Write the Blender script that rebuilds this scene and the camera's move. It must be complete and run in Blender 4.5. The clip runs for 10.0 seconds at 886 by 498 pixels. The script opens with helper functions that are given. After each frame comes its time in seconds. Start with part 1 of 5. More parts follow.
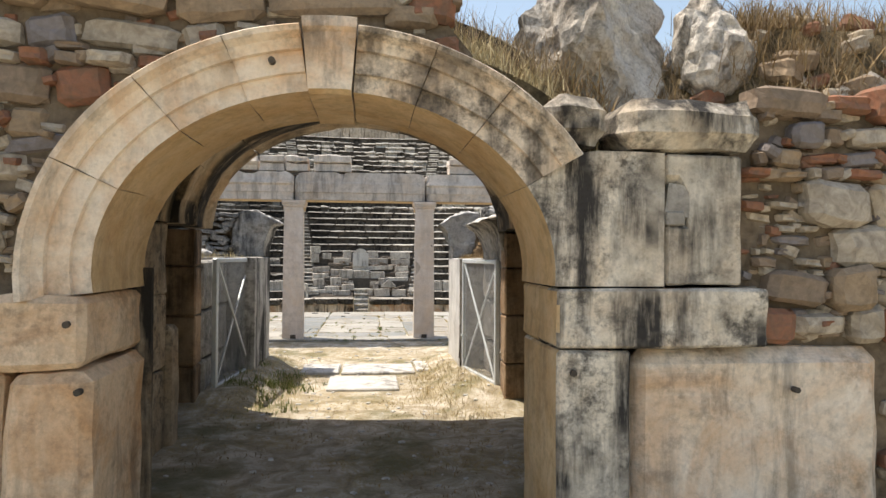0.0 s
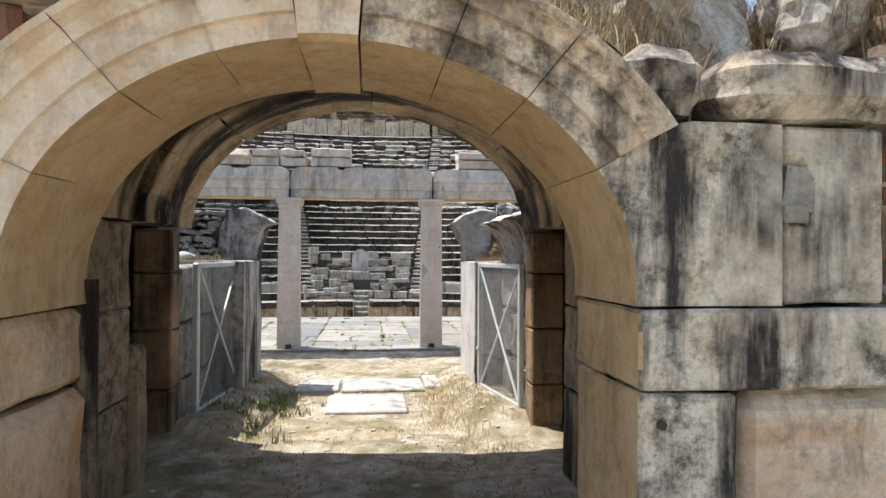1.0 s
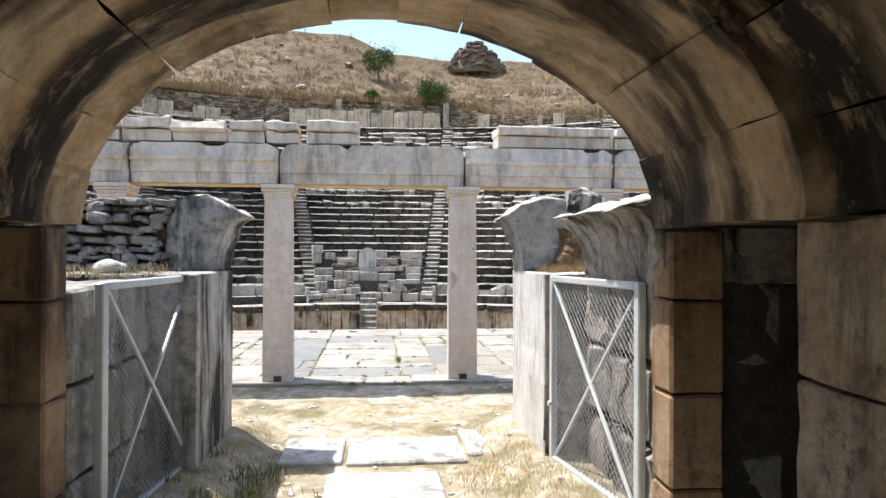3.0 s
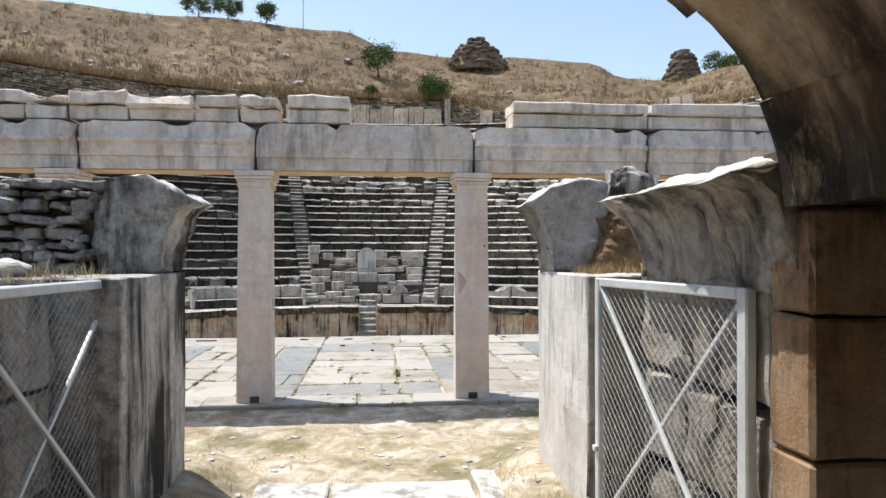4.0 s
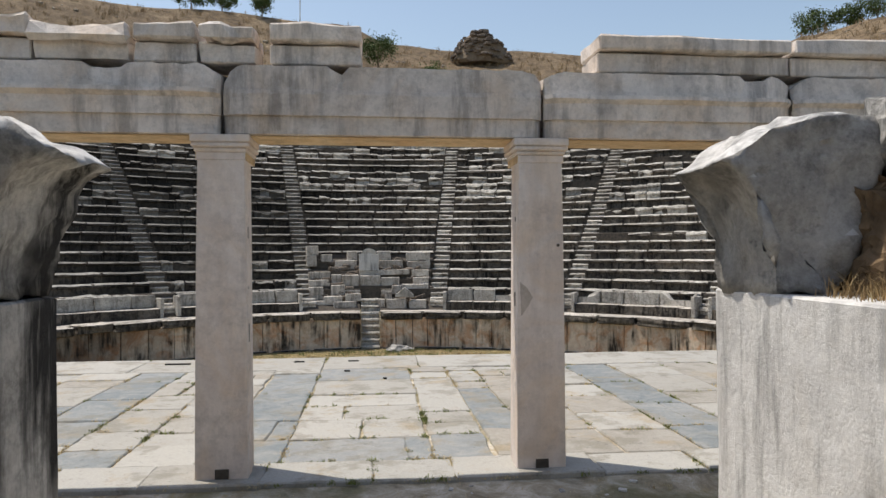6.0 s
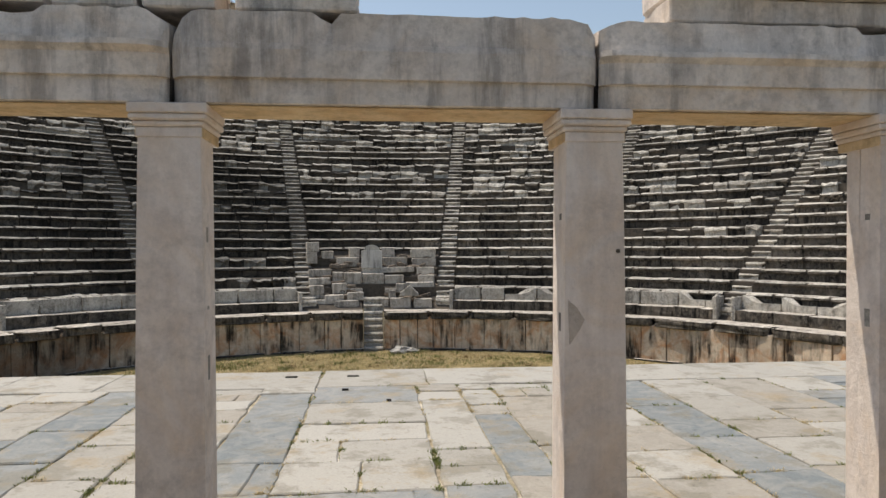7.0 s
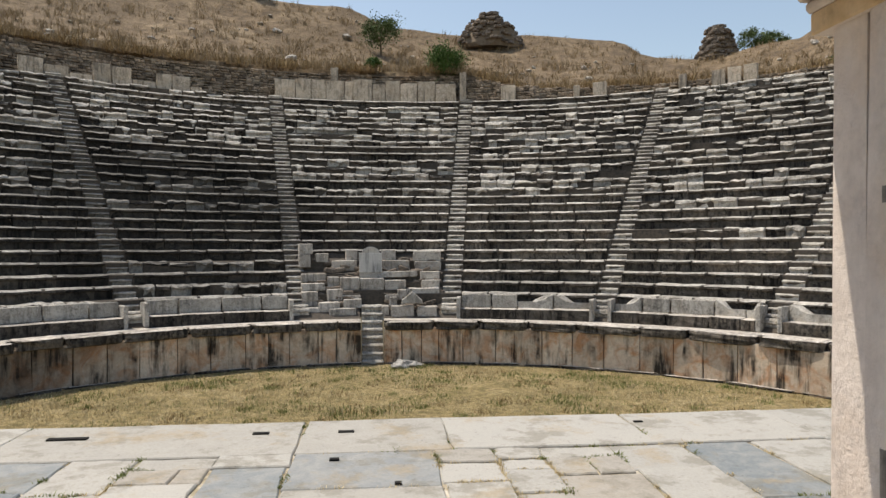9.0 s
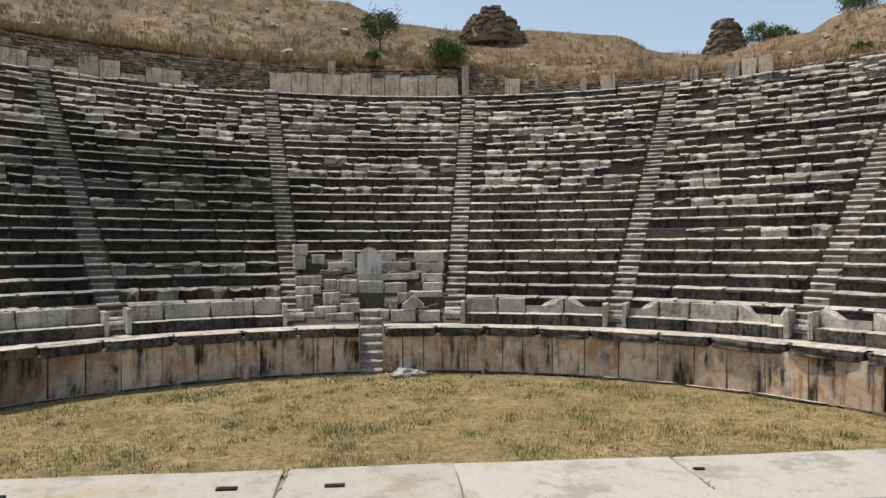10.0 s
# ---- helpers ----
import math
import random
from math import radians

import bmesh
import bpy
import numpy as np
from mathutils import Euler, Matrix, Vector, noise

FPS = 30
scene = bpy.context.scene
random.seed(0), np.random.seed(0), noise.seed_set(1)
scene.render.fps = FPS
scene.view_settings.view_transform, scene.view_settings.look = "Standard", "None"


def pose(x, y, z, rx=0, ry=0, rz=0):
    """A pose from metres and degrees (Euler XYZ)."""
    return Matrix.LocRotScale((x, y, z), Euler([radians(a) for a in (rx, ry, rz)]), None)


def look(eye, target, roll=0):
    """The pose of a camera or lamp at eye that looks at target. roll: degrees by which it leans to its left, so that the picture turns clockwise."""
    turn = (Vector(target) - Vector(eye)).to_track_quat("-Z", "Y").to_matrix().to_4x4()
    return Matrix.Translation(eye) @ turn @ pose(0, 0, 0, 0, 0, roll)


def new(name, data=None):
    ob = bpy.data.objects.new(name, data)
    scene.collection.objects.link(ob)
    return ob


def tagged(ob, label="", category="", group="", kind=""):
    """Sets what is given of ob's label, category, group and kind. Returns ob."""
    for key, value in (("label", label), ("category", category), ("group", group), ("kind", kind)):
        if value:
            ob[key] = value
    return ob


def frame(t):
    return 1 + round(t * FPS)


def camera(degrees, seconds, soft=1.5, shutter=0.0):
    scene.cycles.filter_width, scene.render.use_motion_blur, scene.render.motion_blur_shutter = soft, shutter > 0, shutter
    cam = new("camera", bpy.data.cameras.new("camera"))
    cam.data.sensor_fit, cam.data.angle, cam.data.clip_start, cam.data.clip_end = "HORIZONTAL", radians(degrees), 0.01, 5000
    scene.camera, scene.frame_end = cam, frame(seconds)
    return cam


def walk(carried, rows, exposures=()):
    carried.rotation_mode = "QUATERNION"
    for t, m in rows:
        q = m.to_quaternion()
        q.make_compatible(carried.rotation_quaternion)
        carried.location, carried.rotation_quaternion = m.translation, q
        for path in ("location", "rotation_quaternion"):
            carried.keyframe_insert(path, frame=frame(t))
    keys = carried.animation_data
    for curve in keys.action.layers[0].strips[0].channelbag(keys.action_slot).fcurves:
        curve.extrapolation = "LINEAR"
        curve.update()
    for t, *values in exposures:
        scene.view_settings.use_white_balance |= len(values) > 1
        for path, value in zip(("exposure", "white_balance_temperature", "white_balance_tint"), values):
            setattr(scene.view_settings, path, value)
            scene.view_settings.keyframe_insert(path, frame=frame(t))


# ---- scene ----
cam = camera(65.5, 10.0)
PATH = [
    (0, (-0.038, -0.103, 1.798), (0.171, 1.886, 1.818), 0.4),
    (0.5, (-0.024, 0.537, 1.826), (0.187, 2.525, 1.846), 0.3),
    (1, (-0.103, 1.052, 1.838), (0.109, 3.041, 1.858), 0.3),
    (1.5, (-0.21, 1.644, 1.859), (0.0, 3.633, 1.877), 0.1),
    (2, (-0.237, 2.328, 1.914), (-0.033, 4.318, 1.926), 0.2),
    (2.5, (-0.226, 3.225, 1.935), (-0.028, 5.215, 1.95), 0.2),
    (3.8, (-0.141, 5.251, 1.951), (0.05, 7.242, 1.953), 0.2),
    (4, (-0.122, 5.541, 1.911), (0.07, 7.532, 1.923), 0),
    (4.5, (-0.169, 6.198, 1.917), (0.024, 8.189, 1.927), 0),
    (5, (-0.253, 6.805, 1.923), (-0.061, 8.796, 1.934), -0.1),
    (5.5, (-0.321, 7.528, 1.927), (-0.125, 9.519, 1.939), -0.1),
    (5.7, (-0.345, 7.824, 1.922), (-0.146, 9.814, 1.938), -0.2),
    (7, (-0.325, 9.689, 2.021), (-0.138, 11.68, 2.019), -0.2),
    (7.5, (-0.357, 10.396, 2.044), (-0.167, 12.387, 2.044), -0.2),
    (8, (-0.359, 11.068, 2.055), (-0.168, 13.059, 2.056), -0.2),
    (8.5, (-0.376, 11.845, 2.073), (-0.185, 13.836, 2.073), -0.2),
    (9, (-0.379, 12.553, 2.092), (-0.187, 14.543, 2.092), -0.1),
    (9.5, (-0.37, 13.358, 2.118), (-0.178, 15.348, 2.117), -0.2),
    (10, (-0.344, 14.121, 2.147), (-0.152, 16.111, 2.145), -0.2),
]
EXPOSURES = [(0.0, 0.76, 7500, 11), (1.5, 0.84, 6600, 11), (2.5, 1.12, 6700, 11), (4.0, 0.78, 6800, 11), (4.5, 0.56, 6800, 11), (5.5, 0.36, 6850, 11), (7.0, 0.25, 7350, 11), (8.5, 0.38, 7300, 11), (10.0, 0.42, 7350, 11)]
walk(cam, [(t, look(eye, target, roll)) for t, eye, target, roll in PATH], EXPOSURES)

# ---- world, sun, exposure ----
SUN_DIR = Vector((-0.38, 0.20, 1.0)).normalized()
world = bpy.data.worlds.new("sky")
scene.world = world
world.use_nodes = True
wn = world.node_tree
sky = wn.nodes.new("ShaderNodeTexSky")
sky.sky_type = "NISHITA"
sky.sun_disc = False
sky.sun_elevation = math.asin(SUN_DIR.z)
sky.sun_rotation = math.atan2(SUN_DIR.x, SUN_DIR.y)
sky.dust_density = 1.2
sky.ozone_density = 0.3
sky.air_density = 1.2
wn.nodes["Background"].inputs["Strength"].default_value = 0.125
wn.links.new(sky.outputs[0], wn.nodes["Background"].inputs["Color"])
sun_data = bpy.data.lights.new("sun", "SUN")
sun_data.energy = 3.65
sun_data.angle = radians(0.53)
sun_data.color = (1.0, 0.97, 0.92)
sun = new("sun", sun_data)
sun.matrix_world = look(SUN_DIR * 80, (0, 0, 0))


# ---- materials ----
class Mat:
    """A node material with a short way to write its nodes."""

    def __init__(self, name, rough=0.85, metal=0.0):
        self.m = bpy.data.materials.new(name)
        self.m.use_nodes = True
        self.t = self.m.node_tree
        self.b = self.t.nodes["Principled BSDF"]
        self.b.inputs["Roughness"].default_value = rough
        self.b.inputs["Metallic"].default_value = metal
        self.b.inputs["Specular IOR Level"].default_value = 0.25
        self.pos = self.t.nodes.new("ShaderNodeNewGeometry").outputs["Position"]
        self.rand = None

    def link(self, a, b):
        self.t.links.new(a, b)

    def object_random(self):
        if self.rand is None:
            self.rand = self.t.nodes.new("ShaderNodeObjectInfo").outputs["Random"]
        return self.rand

    def island_random(self):
        return [o for o in self.t.nodes if o.bl_idname == "ShaderNodeNewGeometry"][0].outputs["Random Per Island"]

    def noise(self, scale, detail=6.0, stretch=(1, 1, 1), rough=0.6, shift=(0, 0, 0), distort=0.0):
        mp = self.t.nodes.new("ShaderNodeMapping")
        mp.inputs["Scale"].default_value = stretch
        mp.inputs["Location"].default_value = shift
        self.link(self.pos, mp.inputs["Vector"])
        n = self.t.nodes.new("ShaderNodeTexNoise")
        n.inputs["Scale"].default_value = scale
        n.inputs["Detail"].default_value = detail
        n.inputs["Roughness"].default_value = rough
        n.inputs["Distortion"].default_value = distort
        self.link(mp.outputs[0], n.inputs["Vector"])
        return n.outputs["Fac"]

    def ramp(self, fac, stops):
        r = self.t.nodes.new("ShaderNodeValToRGB")
        e = r.color_ramp.elements
        while len(e) < len(stops):
            e.new(0.5)
        for el, (p, c) in zip(e, stops):
            el.position = p
            el.color = (*c, 1) if isinstance(c, tuple) else (c, c, c, 1)
        self.link(fac, r.inputs[0])
        return r.outputs[0]

    def mix(self, fac, a, b, mode="MIX"):
        n = self.t.nodes.new("ShaderNodeMix")
        n.data_type = "RGBA"
        n.blend_type = mode
        for sock, v in ((n.inputs[0], fac), (n.inputs[6], a), (n.inputs[7], b)):
            if isinstance(v, (int, float)):
                sock.default_value = v if sock.name == "Factor" else (v, v, v, 1)
            elif isinstance(v, tuple):
                sock.default_value = (*v, 1)
            else:
                self.link(v, sock)
        return n.outputs[2]

    def math(self, op, a, b):
        n = self.t.nodes.new("ShaderNodeMath")
        n.operation = op
        n.use_clamp = True
        for sock, v in zip(n.inputs, (a, b)):
            if isinstance(v, (int, float)):
                sock.default_value = v
            else:
                self.link(v, sock)
        return n.outputs[0]

    def done(self, colour, bump=None, strength=0.4, distance=0.02):
        self.link(colour, self.b.inputs["Base Color"])
        if bump is not None:
            n = self.t.nodes.new("ShaderNodeBump")
            n.inputs["Strength"].default_value = strength
            n.inputs["Distance"].default_value = distance
            self.link(bump, n.inputs["Height"])
            self.link(n.outputs[0], self.b.inputs["Normal"])
        return self.m


def stone(name, light, mid, warm, dark, streaks=0.6, lichen=0.5, warmth=0.5, shift=0.0, by_object=0.25, island=False, grit=0.6, broad=2.2, zones=0.0, heavy=0.0, crust=None, colony=None):
    """Weathered stone: a light body, warm stains, dark running streaks and patches of lichen."""
    m = Mat(name, 0.88)
    big = m.noise(0.9, 4, shift=(shift, 3, 1))
    col = m.mix(m.ramp(m.noise(3.5, 8, shift=(shift, 0, 0), distort=0.6), [(0.35, 0.0), (0.65, 1.0)]), light, mid)
    col = m.mix(m.math("MULTIPLY", m.ramp(m.noise(1.6, 5, shift=(7, shift, 2), distort=1.0), [(0.45, 0.0), (0.68, 1.0)]), warmth), col, warm)
    run = m.ramp(m.noise(broad, 7, stretch=(2.6, 2.6, 0.35), shift=(1, 2, shift), rough=0.65), [(0.47 - heavy, 0.0), (0.60 - heavy, 1.0)])
    run = m.math("MULTIPLY", run, m.ramp(big, [(0.40 - heavy, 0.0), (0.55 - heavy, 1.0)]))
    col = m.mix(m.math("MULTIPLY", run, streaks), col, dark)
    spots = m.ramp(m.noise(9.0, 9, shift=(4, shift, 9), rough=0.75), [(0.45, 0.0), (0.62, 1.0)])
    spots = m.math("MULTIPLY", spots, m.ramp(m.noise(1.3, 4, shift=(shift, 8, 5)), [(0.40, 0.0), (0.56, 1.0)]))
    col = m.mix(m.math("MULTIPLY", spots, lichen), col, dark)
    if crust:
        # black crust in bands that follow the rings of the vault, torn by noise
        bands = m.ramp(m.noise(1.0, 6, stretch=(0.45, 1.5, 0.45), shift=(3, crust, shift), rough=0.5, distort=0.3), [(0.45, 1.0), (0.51, 0.8), (0.57, 0.0)])
        tear = m.ramp(m.noise(4.0, 8, stretch=(0.8, 1.8, 0.8), shift=(shift, 2, 6), rough=0.7), [(0.34, 0.35), (0.48, 1.0)])
        col = m.mix(m.math("MULTIPLY", bands, tear), col, dark)
    if colony:
        # a colony of black lichen with a ragged edge: centre and reach
        far = m.t.nodes.new("ShaderNodeVectorMath")
        far.operation = "DISTANCE"
        far.inputs[1].default_value = colony[:3]
        m.link(m.pos, far.inputs[0])
        near = m.t.nodes.new("ShaderNodeMath")
        near.operation = "DIVIDE"
        near.inputs[1].default_value = colony[3] * 2
        m.link(far.outputs["Value"], near.inputs[0])
        ragged = m.math("ADD", near.outputs[0], m.math("MULTIPLY", m.noise(0.45, 7, shift=(1, 5, 2), rough=0.7), 0.5))
        col = m.mix(m.ramp(ragged, [(0.52, 0.66), (0.74, 0.0)]), col, dark)
    if zones:
        col = m.mix(zones, col, m.ramp(m.noise(0.16, 5, shift=(2.5, 1.0, 0.3), rough=0.65), [(0.42, 0.12), (0.58, 1.0)]), "MULTIPLY")
    vary = m.ramp(m.island_random() if island else m.object_random(), [(0.0, 1 - by_object), (1.0, 1 + 0.0)])
    col = m.mix(1.0, col, vary, "MULTIPLY")
    grain = m.noise(38, 8, rough=0.7)
    col = m.mix(grit, col, m.ramp(grain, [(0.32, 0.35), (0.6, 1.0)]), "MULTIPLY")
    pits = m.ramp(m.noise(16, 6, shift=(shift, 5, 2), rough=0.7), [(0.36, 0.45), (0.46, 1.0)])
    col = m.mix(grit, col, pits, "MULTIPLY")
    height = m.mix(0.5, grain, m.mix(0.5, pits, m.noise(6, 8, shift=(shift, 1, 1))))
    return m.done(col, height, 0.35 + 0.7 * grit, 0.035)


M_ARCH = stone("cream_marble", (0.95, 0.85, 0.73), (0.90, 0.73, 0.56), (0.70, 0.41, 0.21), (0.07, 0.06, 0.05), 0.5, 0.4, 0.8, 0.0, 0.12, grit=0.22)
M_BLOCK = stone("grey_streaked_marble", (0.88, 0.81, 0.70), (0.78, 0.69, 0.56), (0.66, 0.46, 0.28), (0.05, 0.046, 0.043), 1.0, 0.85, 0.5, 11.0, 0.12, grit=0.35, broad=1.2, heavy=0.045)
M_ARCHWORN = stone("lichened_cream_marble", (0.93, 0.82, 0.69), (0.86, 0.69, 0.53), (0.66, 0.42, 0.24), (0.06, 0.055, 0.05), 0.7, 0.8, 0.6, 3.0, 0.12, grit=0.3, broad=1.5, heavy=0.02)
M_VAULT = stone("stained_vault_marble", (0.80, 0.65, 0.46), (0.66, 0.50, 0.33), (0.56, 0.35, 0.17), (0.030, 0.026, 0.021), 0.5, 0.35, 0.7, 5.0, 0.25, grit=0.25, broad=0.9, crust=1.4)
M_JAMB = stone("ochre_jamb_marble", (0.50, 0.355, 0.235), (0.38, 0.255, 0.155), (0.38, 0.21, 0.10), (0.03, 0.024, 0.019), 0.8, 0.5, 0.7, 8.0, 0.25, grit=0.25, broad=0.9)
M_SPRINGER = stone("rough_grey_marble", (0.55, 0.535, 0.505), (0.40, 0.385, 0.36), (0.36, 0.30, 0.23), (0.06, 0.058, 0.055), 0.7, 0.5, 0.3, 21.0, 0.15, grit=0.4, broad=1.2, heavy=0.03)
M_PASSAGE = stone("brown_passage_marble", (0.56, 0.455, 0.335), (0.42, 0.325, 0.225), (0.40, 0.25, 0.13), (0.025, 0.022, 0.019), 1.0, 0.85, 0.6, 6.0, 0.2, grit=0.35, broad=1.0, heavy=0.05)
M_ARCHWARM = stone("orange_cream_marble", (0.80, 0.63, 0.46), (0.72, 0.52, 0.35), (0.60, 0.33, 0.16), (0.07, 0.058, 0.048), 0.4, 0.4, 0.9, 2.0, 0.12, grit=0.3)
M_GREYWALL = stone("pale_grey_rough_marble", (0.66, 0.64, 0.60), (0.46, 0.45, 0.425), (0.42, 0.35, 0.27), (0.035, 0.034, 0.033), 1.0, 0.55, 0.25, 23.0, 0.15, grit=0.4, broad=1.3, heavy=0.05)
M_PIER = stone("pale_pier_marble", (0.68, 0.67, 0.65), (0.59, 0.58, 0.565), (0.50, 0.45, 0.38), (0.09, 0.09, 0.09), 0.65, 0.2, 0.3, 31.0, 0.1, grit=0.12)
M_PATCH = stone("grey_brown_mortar", (0.56, 0.49, 0.43), (0.48, 0.42, 0.37), (0.48, 0.36, 0.25), (0.25, 0.21, 0.18), 0.2, 0.3, 0.4, 43.0, 0.05, grit=0.2)
M_PILLAR = stone("smooth_pillar_marble", (0.80, 0.71, 0.64), (0.69, 0.60, 0.54), (0.70, 0.50, 0.32), (0.34, 0.29, 0.26), 0.18, 0.35, 0.5, 41.0, 0.08, grit=0.12)
M_ARCHITRAVE = stone("blue_grey_marble", (0.87, 0.79, 0.72), (0.75, 0.685, 0.635), (0.68, 0.50, 0.34), (0.13, 0.115, 0.105), 0.5, 0.3, 0.5, 51.0, 0.18, grit=0.2)
# dark seat risers: black lichen plus their shade put into the colour
M_SEAT = stone("seat_stone_lichen_and_shade", (0.31, 0.275, 0.235), (0.115, 0.104, 0.09), (0.25, 0.185, 0.125), (0.008, 0.0075, 0.007), 0.9, 1.0, 0.4, 61.0, 0.5, zones=0.45, colony=(-10.0, 43.0, 3.4, 10.5))
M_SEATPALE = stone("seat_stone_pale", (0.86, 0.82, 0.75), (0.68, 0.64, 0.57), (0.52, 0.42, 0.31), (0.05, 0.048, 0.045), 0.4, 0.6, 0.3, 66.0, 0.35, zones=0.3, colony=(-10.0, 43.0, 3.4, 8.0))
M_PODIUM = stone("podium_marble_rust", (0.88, 0.75, 0.60), (0.76, 0.60, 0.45), (0.68, 0.37, 0.20), (0.022, 0.019, 0.016), 0.95, 0.25, 1.0, 71.0, 0.25, grit=0.3, broad=1.1, heavy=-0.004, colony=(-12.5, 32.5, -1.6, 5.5))
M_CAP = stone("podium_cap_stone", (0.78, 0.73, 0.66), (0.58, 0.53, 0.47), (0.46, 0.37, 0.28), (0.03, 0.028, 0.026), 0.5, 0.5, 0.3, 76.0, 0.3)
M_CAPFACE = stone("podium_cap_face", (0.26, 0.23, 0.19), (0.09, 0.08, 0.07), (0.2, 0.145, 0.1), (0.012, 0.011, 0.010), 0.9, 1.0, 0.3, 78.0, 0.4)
M_BROWN = stone("brown_stain_and_shade", (0.49, 0.46, 0.42), (0.35, 0.325, 0.29), (0.36, 0.27, 0.19), (0.025, 0.023, 0.021), 1.0, 0.65, 0.4, 15.0, 0.2, grit=0.35, broad=1.4)
M_SLABWALL = stone("upright_slab_stone", (0.84, 0.72, 0.58), (0.70, 0.59, 0.46), (0.60, 0.43, 0.27), (0.06, 0.055, 0.05), 0.6, 0.5, 0.4, 81.0, 0.3)
M_ROCK = stone("grey_boulder", (0.84, 0.79, 0.72), (0.62, 0.57, 0.50), (0.42, 0.31, 0.2), (0.06, 0.055, 0.05), 0.6, 0.7, 0.5, 91.0, 0.2)


def paving_material(name, stops):
    """Marble paving: one tone per slab, with worn pale patches, dirt and lichen across it."""
    m = Mat(name, 0.7)
    pick = m.ramp(m.object_random(), stops)
    col = m.mix(m.ramp(m.noise(3.2, 9, distort=1.2, rough=0.68), [(0.42, 0.0), (0.64, 0.8)]), pick, m.mix(0.5, pick, (0.44, 0.42, 0.38)))
    col = m.mix(m.math("MULTIPLY", m.ramp(m.noise(2.0, 8, shift=(3, 0, 0), rough=0.7), [(0.52, 0.0), (0.60, 1.0)]), 0.55), col, (0.20, 0.185, 0.145))
    col = m.mix(m.math("MULTIPLY", m.ramp(m.noise(1.3, 7, shift=(8, 4, 0), rough=0.7), [(0.55, 0.0), (0.66, 1.0)]), 0.5), col, (0.34, 0.255, 0.14))
    g = m.noise(45, 8)
    col = m.mix(0.4, col, m.ramp(g, [(0.3, 0.55), (0.7, 1.0)]), "MULTIPLY")
    spots = m.ramp(m.noise(14, 8, shift=(1, 6, 0), rough=0.75), [(0.33, 0.4), (0.42, 1.0)])
    col = m.mix(0.6, col, spots, "MULTIPLY")
    return m.done(col, m.mix(0.5, g, m.noise(5, 8)), 0.45, 0.02)


def rubble_material():
    m = Mat("rubble_fieldstone", 0.9)
    pick = m.ramp(m.object_random(), [(0.0, (0.386, 0.286, 0.193)), (0.2, (0.479, 0.412, 0.328)), (0.38, (0.328, 0.151, 0.092)), (0.5, (0.529, 0.462, 0.378)), (0.66, (0.302, 0.227, 0.168)), (0.8, (0.252, 0.227, 0.227)), (0.9, (0.588, 0.496, 0.378))])
    m.t.nodes[-1].color_ramp.interpolation = "CONSTANT"
    col = m.mix(m.ramp(m.noise(9, 8, distort=1), [(0.4, 0.0), (0.7, 0.7)]), pick, (0.15, 0.12, 0.09))
    g = m.noise(30, 8)
    col = m.mix(0.4, col, m.ramp(g, [(0.3, 0.5), (0.7, 1.0)]), "MULTIPLY")
    return m.done(col, m.mix(0.5, g, m.noise(8, 8)), 0.6, 0.03)


def plain(name, stops, scale, rough=0.9, metal=0.0, bump=0.4, stretch=(1, 1, 1)):
    m = Mat(name, rough, metal)
    a = m.noise(scale, 8, stretch=stretch, distort=0.4)
    col = m.ramp(a, stops)
    col = m.mix(0.5, col, m.ramp(m.noise(scale * 0.13, 4), [(0.35, 0.55), (0.65, 1.0)]), "MULTIPLY")
    return m.done(col, m.noise(scale * 3, 8), bump, 0.02)


def ground_material():
    m = Mat("dry_earth", 0.95)
    col = m.ramp(m.noise(3.2, 9, distort=0.8, rough=0.7), [(0.36, (0.28, 0.235, 0.165)), (0.5, (0.47, 0.41, 0.315)), (0.62, (0.66, 0.61, 0.53))])
    straw = m.math("MULTIPLY", m.ramp(m.noise(26, 8, stretch=(1, 0.5, 1), rough=0.75), [(0.45, 0.0), (0.6, 1.0)]), m.ramp(m.noise(0.8, 4, shift=(5, 1, 0)), [(0.45, 0.0), (0.6, 1.0)]))
    col = m.mix(m.math("MULTIPLY", straw, 0.7), col, (0.40, 0.30, 0.12))
    moss = m.ramp(m.noise(1.1, 5, shift=(2, 7, 0)), [(0.50, 0.0), (0.62, 0.7)])
    col = m.mix(moss, col, (0.15, 0.14, 0.06))
    g = m.noise(50, 9, rough=0.7)
    col = m.mix(0.5, col, m.ramp(g, [(0.3, 0.5), (0.7, 1.0)]), "MULTIPLY")
    return m.done(col, m.mix(0.5, g, m.noise(7, 8)), 0.7, 0.04)


def meadow_material(name, a, b, c, scale):
    m = Mat(name, 0.95)
    col = m.ramp(m.noise(scale, 8, rough=0.7, distort=0.5), [(0.32, a), (0.5, b), (0.68, c)])
    patch = m.ramp(m.noise(scale * 0.22, 5, shift=(3, 3, 3)), [(0.45, 0.0), (0.65, 0.75)])
    col = m.mix(patch, col, m.mix(0.5, a, b))
    clump = m.ramp(m.noise(scale * 4, 7, shift=(9, 2, 4), rough=0.7), [(0.40, 0.35), (0.56, 1.0)])
    col = m.mix(0.7, col, clump, "MULTIPLY")
    g = m.noise(scale * 14, 9, rough=0.75)
    col = m.mix(0.55, col, m.ramp(g, [(0.3, 0.4), (0.7, 1.0)]), "MULTIPLY")
    return m.done(col, g, 0.9, 0.08)


def leaf_material(name, a, b):
    m = Mat(name, 0.75)
    col = m.mix(m.island_random(), a, b)
    return m.done(m.mix(0.3, col, m.ramp(m.noise(3, 3), [(0.3, 0.6), (0.7, 1.0)]), "MULTIPLY"))


